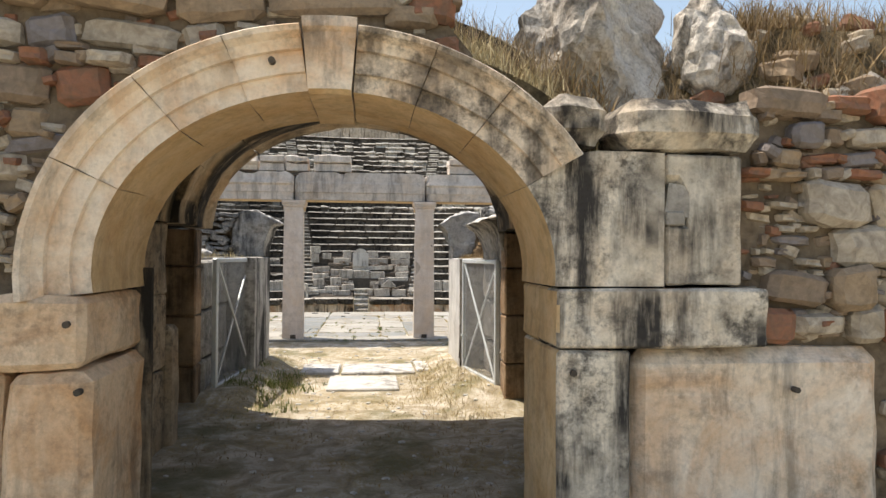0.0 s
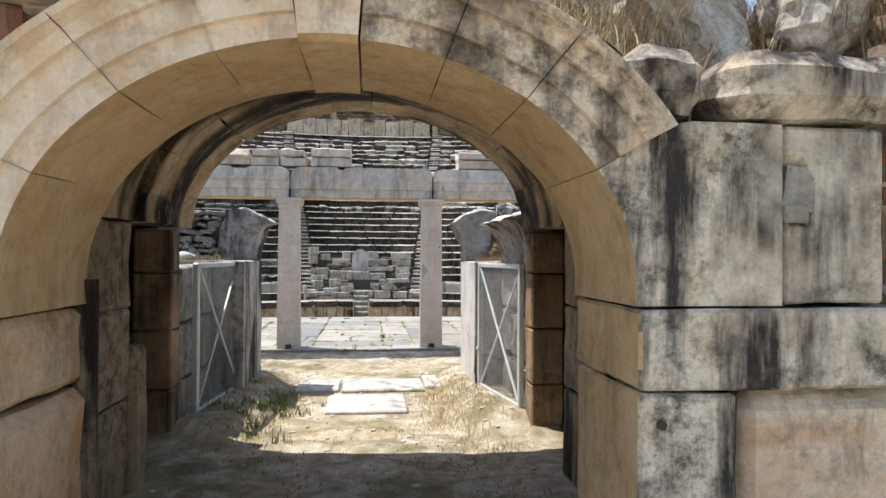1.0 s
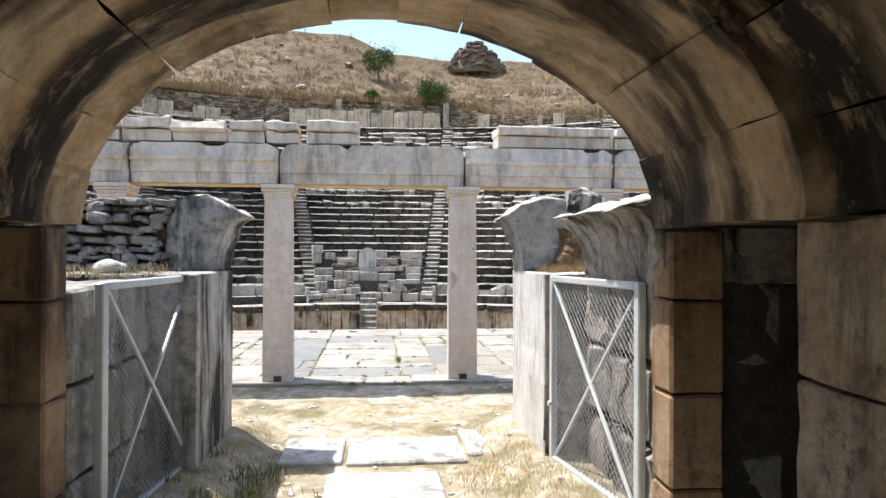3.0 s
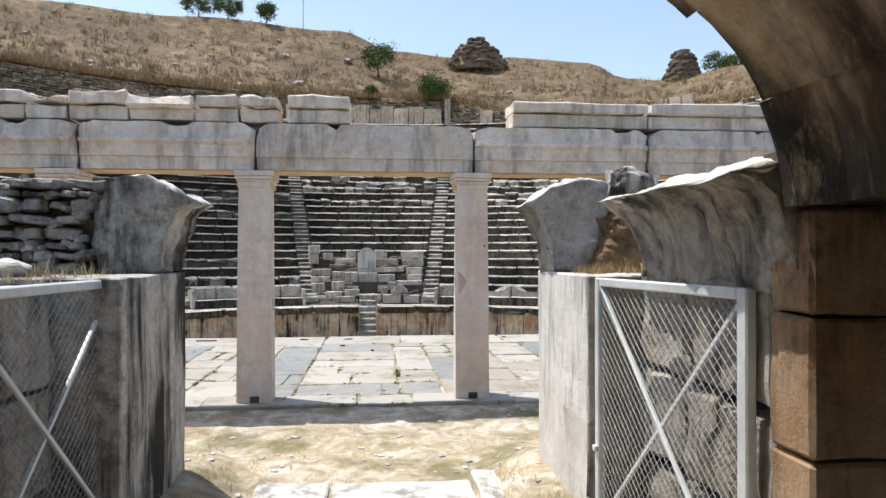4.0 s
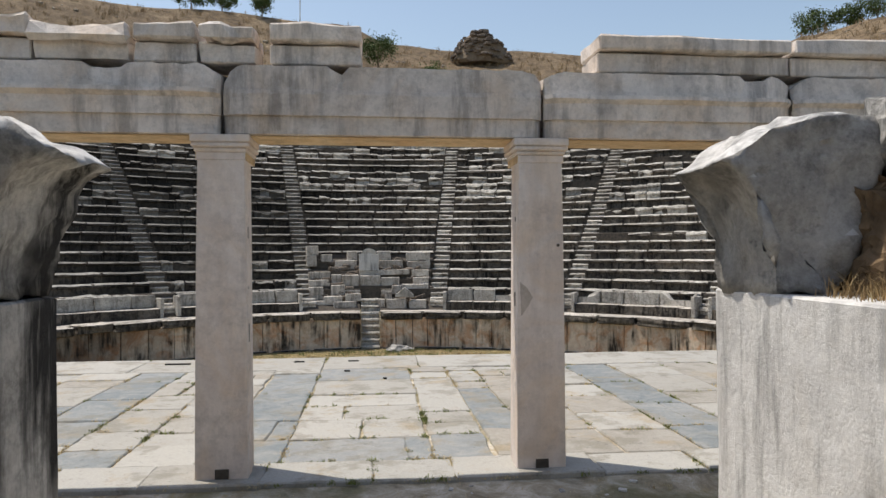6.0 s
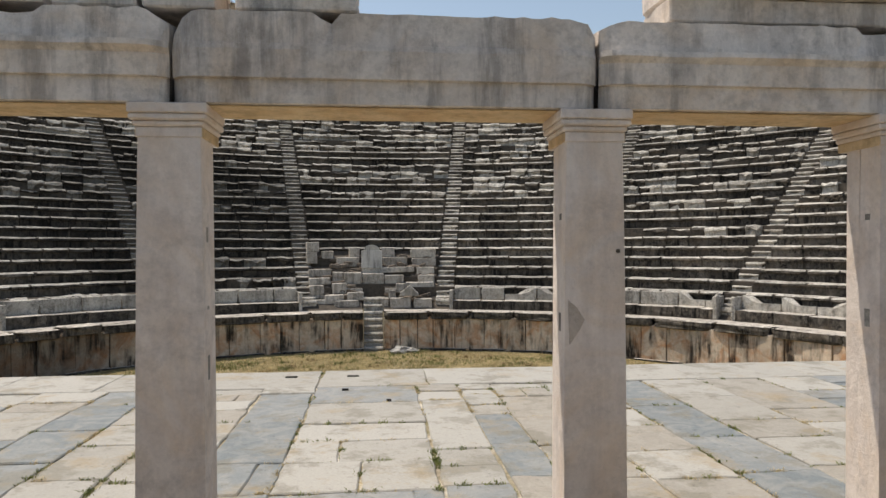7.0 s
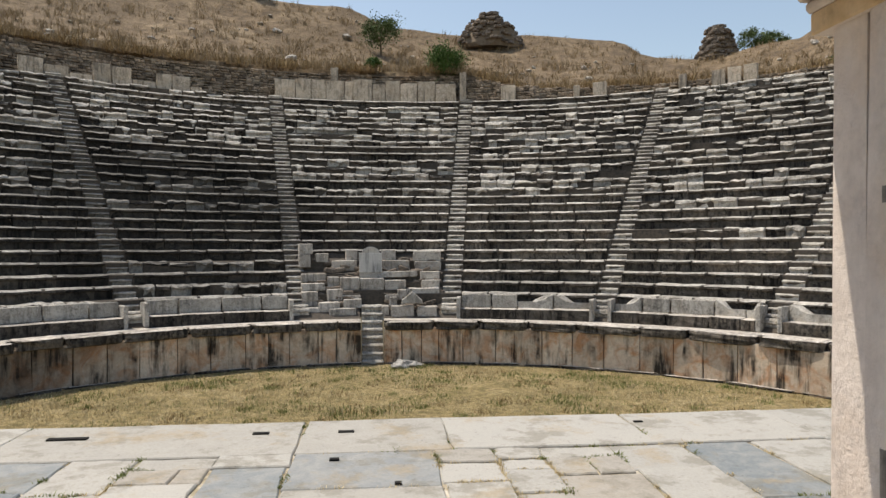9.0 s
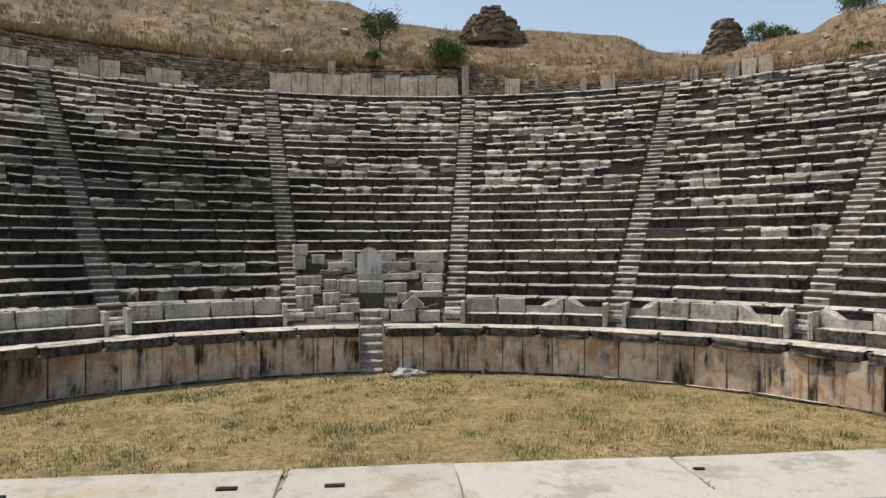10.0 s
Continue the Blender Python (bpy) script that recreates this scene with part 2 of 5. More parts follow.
M_RUBBLE_FAR = stone("far_rubble", (0.60, 0.50, 0.39), (0.38, 0.30, 0.22), (0.40, 0.25, 0.15), (0.05, 0.045, 0.04), 0.4, 0.5, 0.4, 95.0, 0.65, True)
M_STUMP = stone("stump_rubble", (0.36, 0.31, 0.26), (0.24, 0.19, 0.15), (0.26, 0.17, 0.11), (0.06, 0.055, 0.05), 0.4, 0.5, 0.4, 97.0, 0.55)
PAVE = {
    "w": paving_material("white_paving_marble", [(0.0, (0.36, 0.35, 0.32)), (0.6, (0.43, 0.417, 0.382)), (1.0, (0.33, 0.317, 0.285))]),
    "b": paving_material("blue_grey_paving_marble", [(0.0, (0.175, 0.20, 0.212)), (0.5, (0.22, 0.242, 0.25)), (1.0, (0.265, 0.275, 0.275))]),
    "t": paving_material("tan_paving_marble", [(0.0, (0.34, 0.31, 0.265)), (0.5, (0.31, 0.29, 0.255)), (1.0, (0.37, 0.35, 0.31))]),
}
M_RUBBLE = rubble_material()
M_EARTH = ground_material()
M_MORTAR = plain("crumbling_mortar", [(0.3, (0.12, 0.09, 0.06)), (0.7, (0.27, 0.21, 0.15))], 9, bump=0.9)
M_CLAY = plain("ochre_clay", [(0.3, (0.10, 0.065, 0.035)), (0.7, (0.30, 0.20, 0.115))], 9, bump=1.0, stretch=(1, 1, 0.4))
M_FILL = plain("dark_fill_and_shade", [(0.3, (0.05, 0.045, 0.04)), (0.7, (0.12, 0.10, 0.08))], 9)
M_HOLE = plain("hole_shade", [(0.3, (0.008, 0.008, 0.007)), (0.7, (0.02, 0.018, 0.016))], 9)
M_ORCH = meadow_material("orchestra_dry_grass", (0.20, 0.17, 0.07), (0.40, 0.31, 0.15), (0.50, 0.41, 0.23), 1.6)
M_HILL = meadow_material("hillside_dry_grass", (0.10, 0.07, 0.042), (0.235, 0.17, 0.105), (0.36, 0.275, 0.178), 0.45)
M_SOIL = meadow_material("soil_and_dry_weeds", (0.14, 0.11, 0.06), (0.27, 0.20, 0.11), (0.36, 0.29, 0.18), 2.5)
M_STEEL = plain("galvanised_steel", [(0.3, (0.62, 0.67, 0.70)), (0.7, (0.74, 0.78, 0.80))], 14, 0.5, 0.3, 0.1)
M_WIRE = plain("galvanised_wire", [(0.3, (0.34, 0.35, 0.35)), (0.7, (0.46, 0.47, 0.47))], 14, 0.5, 0.4, 0.1)
M_STRAW = leaf_material("dry_straw", (0.46, 0.36, 0.19), (0.66, 0.55, 0.34))
M_STRAWDARK = leaf_material("brown_weeds", (0.16, 0.10, 0.045), (0.36, 0.25, 0.12))
M_HILLSTRAW = leaf_material("hill_straw", (0.225, 0.16, 0.095), (0.375, 0.285, 0.178))
M_OCHRE = stone("ochre_patina_and_bounce", (0.75, 0.57, 0.36), (0.67, 0.47, 0.26), (0.58, 0.35, 0.17), (0.16, 0.11, 0.06), 0.3, 0.3, 0.6, 45.0, 0.1, grit=0.2)
M_GREEN = leaf_material("green_weed", (0.12, 0.16, 0.04), (0.24, 0.26, 0.09))
M_LEAF = leaf_material("tree_leaves", (0.05, 0.085, 0.025), (0.11, 0.15, 0.055))
M_BUSH = leaf_material("bush_leaves", (0.03, 0.07, 0.012), (0.08, 0.14, 0.03))
M_BARK = plain("bark", [(0.3, (0.08, 0.055, 0.035)), (0.7, (0.2, 0.15, 0.10))], 12, stretch=(1, 1, 0.2))


# ---- building helpers ----
def finish(bm, name, material, smooth=False):
    bmesh.ops.recalc_face_normals(bm, faces=bm.faces)
    me = bpy.data.meshes.new(name)
    bm.to_mesh(me)
    bm.free()
    me.materials.append(material)
    if smooth:
        for p in me.polygons:
            p.use_smooth = True
    return me


def thing(name, place=(0, 0, 0), label="", category="", group="", kind=""):
    ob = new(name)
    ob.location = place
    ob.empty_display_size = 0.1
    return tagged(ob, label, category, group, kind)


def part(name, bm, material, parent, label="", smooth=False):
    ob = new(name, finish(bm, name, material, smooth) if isinstance(bm, bmesh.types.BMesh) else bm)
    if parent is not None:
        ob.parent = parent
        ob.matrix_parent_inverse = Matrix.Translation(-parent.location)
    if label:
        ob["label"] = label
    return ob


def piece(name, me, parent, m):
    """A repeated piece on a shared mesh, at the world pose m."""
    ob = new(name, me)
    ob.parent = parent
    ob.matrix_parent_inverse = Matrix.Translation(-parent.location) if parent.parent is None else Matrix.Translation(-parent.parent.location)
    ob.matrix_basis = m
    return ob


def box_bm(x0, x1, y0, y1, z0, z1, bevel=0.015, bm=None):
    bm = bm or bmesh.new()
    r = bmesh.ops.create_cube(bm, size=1, matrix=Matrix.Translation(((x0 + x1) / 2, (y0 + y1) / 2, (z0 + z1) / 2)) @ Matrix.Diagonal((x1 - x0, y1 - y0, z1 - z0, 1)))
    if bevel:
        es = {e for v in r["verts"] for e in v.link_edges}
        bmesh.ops.bevel(bm, geom=list(es), offset=bevel, segments=1, affect="EDGES")
    return bm


def stone_bm(x0, x1, y0, y1, z0, z1, bevel=0.02, rough=0.012, cuts=3, seed=0, scale=3.0):
    """A squared block with worn, uneven faces and chipped edges."""
    bm = box_bm(x0, x1, y0, y1, z0, z1, bevel)
    bmesh.ops.subdivide_edges(bm, edges=[e for e in bm.edges if e.calc_length() > 0.12], cuts=cuts, use_grid_fill=True)
    bmesh.ops.recalc_face_normals(bm, faces=bm.faces)
    bm.normal_update()
    off = Vector((seed * 7.31, seed * 3.7, seed * 1.9))
    for v in bm.verts:
        n = noise.fractal(v.co * scale + off, 1.0, 2.0, 3)
        edge = 1.0 + 1.6 * max(0.0, noise.noise(v.co * 2.3 + off * 2))
        v.co += v.normal * (n * rough * edge - rough * 0.4)
    return bm


def block(name, parent, x0, x1, y0, y1, z0, z1, material, bevel=0.02, rough=0.012, cuts=3, seed=None, label=""):
    s = seed if seed is not None else random.random() * 50
    return part(name, stone_bm(x0, x1, y0, y1, z0, z1, bevel, rough, cuts, s), material, parent, label)


def rock_bm(size, seed, sub=2, rough=0.25, flat=0.0):
    """An irregular field stone about the origin, with broken facets."""
    bm = bmesh.new()
    bmesh.ops.create_icosphere(bm, subdivisions=sub, radius=0.5)
    off = Vector((seed * 5.1, seed * 2.3, seed))
    rng = random.Random(seed)
    cuts = [(Vector((rng.uniform(-1, 1), rng.uniform(-1, 1), rng.uniform(-1, 1))).normalized(), rng.uniform(0.26, 0.4)) for _ in range(11)]
    for v in bm.verts:
        for n, d in cuts:
            k = v.co.dot(n) - d
            if k > 0:
                v.co -= n * k
        v.co *= 1 + rough * (noise.fractal(v.co * 2.5 + off, 0.8, 2.1, 6) - 0.7 * abs(noise.noise(v.co * 5 + off)))
        v.co = Vector((v.co.x * size[0], v.co.y * size[1], v.co.z * size[2]))
    return bm


def roughen(bm, amp, freq, seed, longest=0.16):
    """Breaks large faces up and gives them a broken, uneven surface."""
    for _ in range(3):
        es = [e for e in bm.edges if e.calc_length() > longest]
        if es:
            bmesh.ops.subdivide_edges(bm, edges=es, cuts=1)
            bmesh.ops.triangulate(bm, faces=[f for f in bm.faces if len(f.verts) > 4])
    bmesh.ops.recalc_face_normals(bm, faces=bm.faces)
    bm.normal_update()
    off = Vector((seed * 3.3, seed, seed * 2.1))
    move = [(v, v.normal * amp * (noise.fractal(v.co * freq + off, 0.8, 2.1, 5) - 0.5 * abs(noise.noise(v.co * freq * 0.6 + off)))) for v in bm.verts]
    for v, d in move:
        v.co += d
    return bm


def unit_stones(name, material, count, bevel=0.06, rough=0.035, cuts=2):
    """Shared unit blocks, one metre each way about the origin."""
    return [finish(stone_bm(-0.5, 0.5, -0.5, 0.5, -0.5, 0.5, bevel, rough, cuts, 100 + i, 2.2), name, material) for i in range(count)]


def unit_rocks(name, material, count):
    out = []
    for i in range(count):
        bm = box_bm(-0.5, 0.5, -0.5, 0.5, -0.5, 0.5, 0.16)
        bmesh.ops.subdivide_edges(bm, edges=[e for e in bm.edges if e.calc_length() > 0.5], cuts=1, use_grid_fill=True)
        for v in bm.verts:
            v.co += noise.noise_vector(v.co * 1.7 + Vector((i * 3.3, i, 0))) * 0.10
        out.append(finish(bm, name, material))
    return out


def sheet_bm(xs, ys, height):
    """An uneven ground sheet over the grid xs by ys."""
    bm = bmesh.new()
    rows = [[bm.verts.new((x, y, height(x, y))) for x in xs] for y in ys]
    for a, b in zip(rows, rows[1:]):
        for i in range(len(xs) - 1):
            bm.faces.new((a[i], a[i + 1], b[i + 1], b[i]))
    return bm


def blades_mesh(name, spots, material, height, width, lean, seed):
    """Many thin bent grass blades as one mesh. spots: (place, scale)."""
    rng = random.Random(seed)
    verts, faces = [], []
    for (x, y, z), s in spots:
        a = rng.uniform(0, math.tau)
        h = height * s * rng.uniform(0.5, 1.2)
        w = width * rng.uniform(0.6, 1.3)
        dx, dy = math.cos(a) * w, math.sin(a) * w
        b = rng.uniform(0, math.tau)
        lx, ly = math.cos(b) * lean * h * rng.random(), math.sin(b) * lean * h * rng.random()
        i = len(verts)
        verts += [(x - dx, y - dy, z), (x + dx, y + dy, z), (x + dx * 0.6 + lx * 0.4, y + dy * 0.6 + ly * 0.4, z + h * 0.6), (x - dx * 0.6 + lx * 0.4, y - dy * 0.6 + ly * 0.4, z + h * 0.6), (x + lx, y + ly, z + h)]
        faces += [(i, i + 1, i + 2, i + 3), (i + 3, i + 2, i + 4)]
    me = bpy.data.meshes.new(name)
    me.from_pydata(verts, [], faces)
    me.materials.append(material)
    return me


def steps(a, b, n):
    return [a + (b - a) * i / n for i in range(n + 1)]


# ---- ground and hill ----
CX, CY = -0.18, 23.85          # centre of the orchestra
Z_ORCH = -2.18


def ring(rho, phi):
    a = radians(phi)
    return CX + rho * math.sin(a), CY + rho * math.cos(a)


def ground_height(x, y):
    s = min(1.0, max(0.0, (abs(x + 0.2) - 0.95) / 0.5)) * min(1.0, max(0.0, y - 7.6)) * min(1.0, max(0.0, (12.6 - y) / 1.2))
    return 0.012 * noise.fractal(Vector((x * 1.6, y * 1.6, 3)), 0.7, 2.0, 6) - 0.012 + 0.18 * s * s * (3 - 2 * s) + 0.075 * min(1.0, max(0.0, (y - 12.3) / 1.4))


gx = [-400, -150, -60, -25, -12] + steps(-7, 7, 140) + [12, 25, 60, 150, 400]
gy = [-400, -150, -60, -25, -10] + steps(-3, 15, 180) + [20.3]
ground = part("ground", sheet_bm(gx, gy, ground_height), M_EARTH, None, "", True)
tagged(ground, "dry trodden earth with straw and pale stones", "ground", kind="structure")

disk = bmesh.new()
rows_d = []
for i in range(25):
    rr = 15.2 * i / 24
    rows_d.append([disk.verts.new((CX + rr * math.sin(a), CY + rr * math.cos(a), Z_ORCH + 0.05 * noise.fractal(Vector((rr * math.sin(a) * 0.5, rr * math.cos(a) * 0.5, 9)), 1.0, 2.0, 3))) for a in steps(0, math.tau, 72)[:-1]])
for a, b in zip(rows_d[1:], rows_d[2:]):
    for j in range(72):
        disk.faces.new((a[j], a[(j + 1) % 72], b[(j + 1) % 72], b[j]))
orchestra = part("orchestra_ground", disk, M_ORCH, None, "", True)
tagged(orchestra, "dry yellow grass floor of the orchestra", "ground", kind="structure")

SKYLINE = [(-60, 0.39), (-27.3, 0.374), (-15.0, 0.348), (-3.1, 0.326), (1.6, 0.296), (6.2, 0.287), (10.9, 0.287), (17.8, 0.279), (20.4, 0.256), (23.5, 0.253), (29.6, 0.277), (32.3, 0.306), (38.0, 0.333), (70, 0.36)]


def rise(az):
    for (a0, t0), (a1, t1) in zip(SKYLINE, SKYLINE[1:]):
        if az <= a1:
            s = min(max((az - a0) / (a1 - a0), 0), 1)
            return t0 + (t1 - t0) * s * s * (3 - 2 * s)
    return SKYLINE[-1][1]


Z_TOP = 11.03                  # level of the highest seat row


def wall_rise(phi):
    """Height of the retaining wall behind the top row; it fades out along the sunny side."""
    s = min(1.0, max(0.0, (phi - 7.0) / 11.0))
    return 2.15 - 1.25 * s * s * (3 - 2 * s) - 0.45 * min(1.0, max(0.0, (phi - 22.0) / 18.0))


def hill_height(x, y):
    """Dry hillside above the seats, up to its ridge some thirty metres behind them."""
    rho = math.hypot(x - CX, y - CY)
    dx, dy = x + 0.17, y - 6.2
    az = math.degrees(math.atan2(dx, dy))
    fwd = 0.096 * dx + 0.995 * dy
    top = 1.92 + rise(az) * max(fwd, 30)
    s = (rho - 32.0) / 28.0
    foot = Z_TOP + wall_rise(math.degrees(math.atan2(x - CX, y - CY)))
    n = noise.fractal(Vector((x * 0.12, y * 0.12, 1)), 1.0, 2.0, 4)
    if s <= 1:
        return foot + (top - foot) * max(s, 0) ** 0.85 + 0.5 * n * min(s * 3, 1) * (1 - s) + 0.08 * n
    return top - (rho - 60.0) * 0.12 + 0.1 * n


hill_bm = bmesh.new()
rh = steps(32.5, 60, 46) + [62, 66, 72, 82, 100, 140, 220, 400]
ph = steps(-100, 100, 150)
hv = [[hill_bm.verts.new((*ring(32.42, p_), Z_TOP - 0.3)) for p_ in ph]] + [[hill_bm.verts.new((*ring(r_, p_), max(hill_height(*ring(r_, p_)), -2 if r_ > 70 else 5))) for p_ in ph] for r_ in rh]
for a, b in zip(hv, hv[1:]):
    for j in range(len(ph) - 1):
        hill_bm.faces.new((a[j], a[j + 1], b[j + 1], b[j]))
hill = part("hillside", hill_bm, M_HILL, None, "", True)
tagged(hill, "hillside of dry brown grass above the theatre", "hill", kind="structure")

# ---- entrance facade ----
AX, AZ, RA, RB = -0.27, 1.69, 1.37, 1.09     # front arch: centre, springing, half width, rise


def arc_pt(cx, cz, a, b, deg):
    t = radians(deg)
    return cx + a * math.cos(t), cz + b * math.sin(t)


def voussoir_bm(cx, cz, a, b, thick, d0, d1, y0, y1, profile, seed, n=6, rough=0.006, relief=None):
    """A wedge of an arch between two angles; profile: steps of the front face as (share of thickness, proud)."""
    bm = bmesh.new()
    section = [(0.0, y1), (0.0, y0)] + [(f, y0 - p) for f, p in profile] + [(1.0, y1)]
    out = []
    full = []
    for i, (f, y) in enumerate(section):
        full.append((f, y))
        if i == 0:
            full += [(0.0, y1 + (y0 - y1) * k) for k in (steps(0, 1, 14)[1:-1] if relief else (0.25, 0.5, 0.75))]
    off = Vector((seed * 3.1, seed, 0))
    for d in steps(d0, d1, n):
        loop = []
        for f, y in full:
            out_by = relief(y) if relief and f == 0.0 else 0.0
            x, z = arc_pt(cx, cz, a + thick[0] * f + out_by, b + thick[1] * f + out_by, d)
            v = Vector((x, y, z))
            k = noise.fractal(v * 3 + off, 1.0, 2.0, 3) * rough
            loop.append(bm.verts.new((x + k, y + k, z + k)))
        out.append(loop)
    for p, q in zip(out, out[1:]):
        for j in range(len(full)):
            bm.faces.new((p[j], p[(j + 1) % len(full)], q[(j + 1) % len(full)], q[j]))
    bm.faces.new(out[0])
    bm.faces.new(list(reversed(out[-1])))
    bmesh.ops.triangulate(bm, faces=[f for f in bm.faces if len(f.verts) > 4])
    return bm


def retint(ob, material, test):
    """Gives the faces picked by test(centre, normal) a second material, for patina or painted sun and shade."""
    ob.data.materials.append(material)
    for f in ob.data.polygons:
        if test(f.center, f.normal):
            f.material_index = len(ob.data.materials) - 1


def faces_axis(c, n):
    d = Vector((AX - c.x, 0, AZ - c.z)).normalized()
    return n.dot(d) > 0.7 and ((c.x - AX) / RA) ** 2 + ((c.z - AZ) / RB) ** 2 < 1.1


FASCIAE = [(0.29, 0.0), (0.30, 0.035), (0.64, 0.04), (0.65, 0.075), (0.70, 0.08), (0.80, 0.10), (0.88, 0.16), (0.96, 0.17), (1.0, 0.14)]
arch = thing("entrance_arch", (AX, 4.5, 0), "round arch of cream marble wedge stones with stepped mouldings", "arch")
joints = [186.5, 153.7, 130.3, 111.3, 96.2, 85.0, 68.8, 51.1, 29.8]
for i, (d0, d1) in enumerate(zip(joints, joints[1:])):
    if i == 4:
        key = voussoir_bm(AX, AZ, RA - 0.015, RB - 0.015, (0.37, 0.43), d0 - 0.25, d1 + 0.25, 4.06, 5.0, [(0.05, 0.05), (0.8, 0.09), (0.86, 0.12), (1.0, 0.12)], i)
        retint(part("keystone", key, M_ARCH, arch, "projecting pale keystone"), M_OCHRE, faces_axis)
    else:
        retint(part("voussoir", voussoir_bm(AX, AZ, RA, RB, (0.36, 0.367), d0 - 0.09, d1 + 0.09, 4.06, 5.0, FASCIAE, i), M_ARCH if i < 5 else M_ARCHWORN, arch), M_OCHRE, faces_axis)

# springing block on the worn side: its inner face follows the arch, the rest is square
sp = bmesh.new()
inner = [arc_pt(AX, AZ, RA, RB, d) for d in steps(-4, 29.73, 10)]
outer = [(1.80, 1.615 + 0.84 * k) for k in steps(0, 1, 6)] + [(1.62, 2.46), (1.36, 2.46), (1.27, 2.445), (1.228, 2.415)]
for ya, flip in ((4.06, False), (5.0, True)):
    p_ = [sp.verts.new((x, ya, z)) for x, z in inner]
    q_ = [sp.verts.new((x, ya, z)) for x, z in outer]
    for k in range(10):
        sp.faces.new((p_[k], q_[k], q_[k + 1], p_[k + 1]))
    if flip:
        for va, vb in ((p0_, p_), (q0_, q_)):
            for k in range(10):
                sp.faces.new((va[k], vb[k], vb[k + 1], va[k + 1]))
        sp.faces.new((p0_[0], p_[0], q_[0], q0_[0])), sp.faces.new((p0_[10], p_[10], q_[10], q0_[10]))
    p0_, q0_ = p_, q_
bmesh.ops.recalc_face_normals(sp, faces=sp.faces)
retint(part("springing_block", sp, M_BLOCK, arch, "upright block with black streaks"), M_OCHRE, faces_axis)
retint(block("impost_block", arch, 1.10, 2.49, 4.03, 5.0, 1.225, 1.605, M_BLOCK, 0.02, 0.012), M_OCHRE, lambda c, n: n.x < -0.7)
retint(block("pier_block", arch, 1.11, 1.59, 4.05, 5.0, -0.2, 1.218, M_BLOCK, 0.02, 0.012), M_OCHRE, lambda c, n: n.x < -0.7)
block("impost_block", arch, -2.42, -1.63, 3.95, 5.0, 1.135, 1.56, M_ARCHWARM, 0.045, 0.02)
block("pier_block", arch, -2.09, -1.60, 3.96, 4.95, -0.2, 1.128, M_ARCHWARM, 0.06, 0.03)
block("pier_block", arch, -2.62, -2.096, 4.02, 5.0, -0.2, 1.128, M_ARCHWARM, 0.03, 0.015)

front = thing("wall_front", (0, 4.6, 0), "ruined facade wall of rubble and reused marble blocks", "wall", kind="structure")
block("wall_block", front, 1.597, 3.35, 4.10, 5.2, -0.2, 1.222, M_ARCH, 0.10, 0.03, 4)
# block with a square socket cut in its edge
cut = stone_bm(1.815, 2.33, 4.07, 5.0, 1.615, 2.455, 0.02, 0.012, 6, 9.0)
for v in cut.verts:
    if v.co.y < 4.3 and v.co.x < 1.97 and 2.0 < v.co.z < 2.28:
        v.co.y += 0.12
part("wall_block", cut, M_BLOCK, front)
sk = box_bm(1.812, 1.94, 4.064, 4.12, 2.0, 2.09, 0.01)
bmesh.ops.create_cube(sk, size=1, matrix=Matrix.Translation((1.90, 4.10, 2.16)) @ Matrix.Rotation(0.15, 4, "Y") @ Matrix.Diagonal((0.16, 0.05, 0.2, 1)))
part("socket", sk, M_BROWN, front, "rough square socket cut in the block")
# dark discs laid on the stone stand in for shade inside dowel holes
for hx, hz, hy in ((-1.66, 1.02, 3.955), (1.21, 1.08, 4.048), (-1.72, 1.40, 3.945), (2.7, 0.95, 4.09), (-0.62, 2.93, 3.99)):
    dh = bmesh.new()
    bmesh.ops.create_cone(dh, cap_ends=True, segments=12, radius1=0.020, radius2=0.020, depth=0.05, matrix=Matrix.Translation((hx, hy, hz)) @ Matrix.Rotation(radians(90), 4, "X"))
    part("dowel_hole_shade", dh, M_FILL, front)
block("cap_block", front, 1.02, 1.465, 3.98, 5.0, 2.475, 2.82, M_BLOCK, 0.10, 0.05, 4, 3.0)
block("cap_block", front, 1.475, 2.43, 3.94, 5.0, 2.465, 2.80, M_BLOCK, 0.10, 0.035, 5, 4.0)


def strip_bm(xs, low, high, y0, y1):
    bm = bmesh.new()
    prev = None
    for x in xs:
        lo, hi = low(x), max(high(x), low(x) + 0.01)
        q = [bm.verts.new(p) for p in ((x, y0, lo), (x, y0, hi), (x, y1, hi), (x, y1, lo))]
        if prev:
            for j in range(4):
                bm.faces.new((prev[j], prev[(j + 1) % 4], q[(j + 1) % 4], q[j]))
        else:
            bm.faces.new(q)
        prev = q
    bm.faces.new(list(reversed(prev)))
    return bm


def over(x, cx, cz, a, b, base=0.0):
    k = 1 - ((x - cx) / a) ** 2
    return cz + b * math.sqrt(k) if k > 0 else base


def facade_top(x):
    t = 3.05 + 0.9 * (1 / (1 + math.exp((x - 0.36) * 11)))
    return t + 0.10 * noise.noise(Vector((x * 3, 0, 0)))


part("rubble_core", strip_bm(steps(-9, 0.6, 60), lambda x: over(x, AX, AZ, RA + 0.30, RB + 0.30, -0.2) if x > -1.93 else -0.2, facade_top, 4.24, 5.0), M_MORTAR, front)
part("rubble_core", strip_bm(steps(2.34, 9, 20), lambda x: 1.1 if x < 3.3 else -0.2, lambda x: 2.80 + 0.12 * noise.noise(Vector((x * 2, 1, 0))), 4.26, 5.0), M_MORTAR, front)


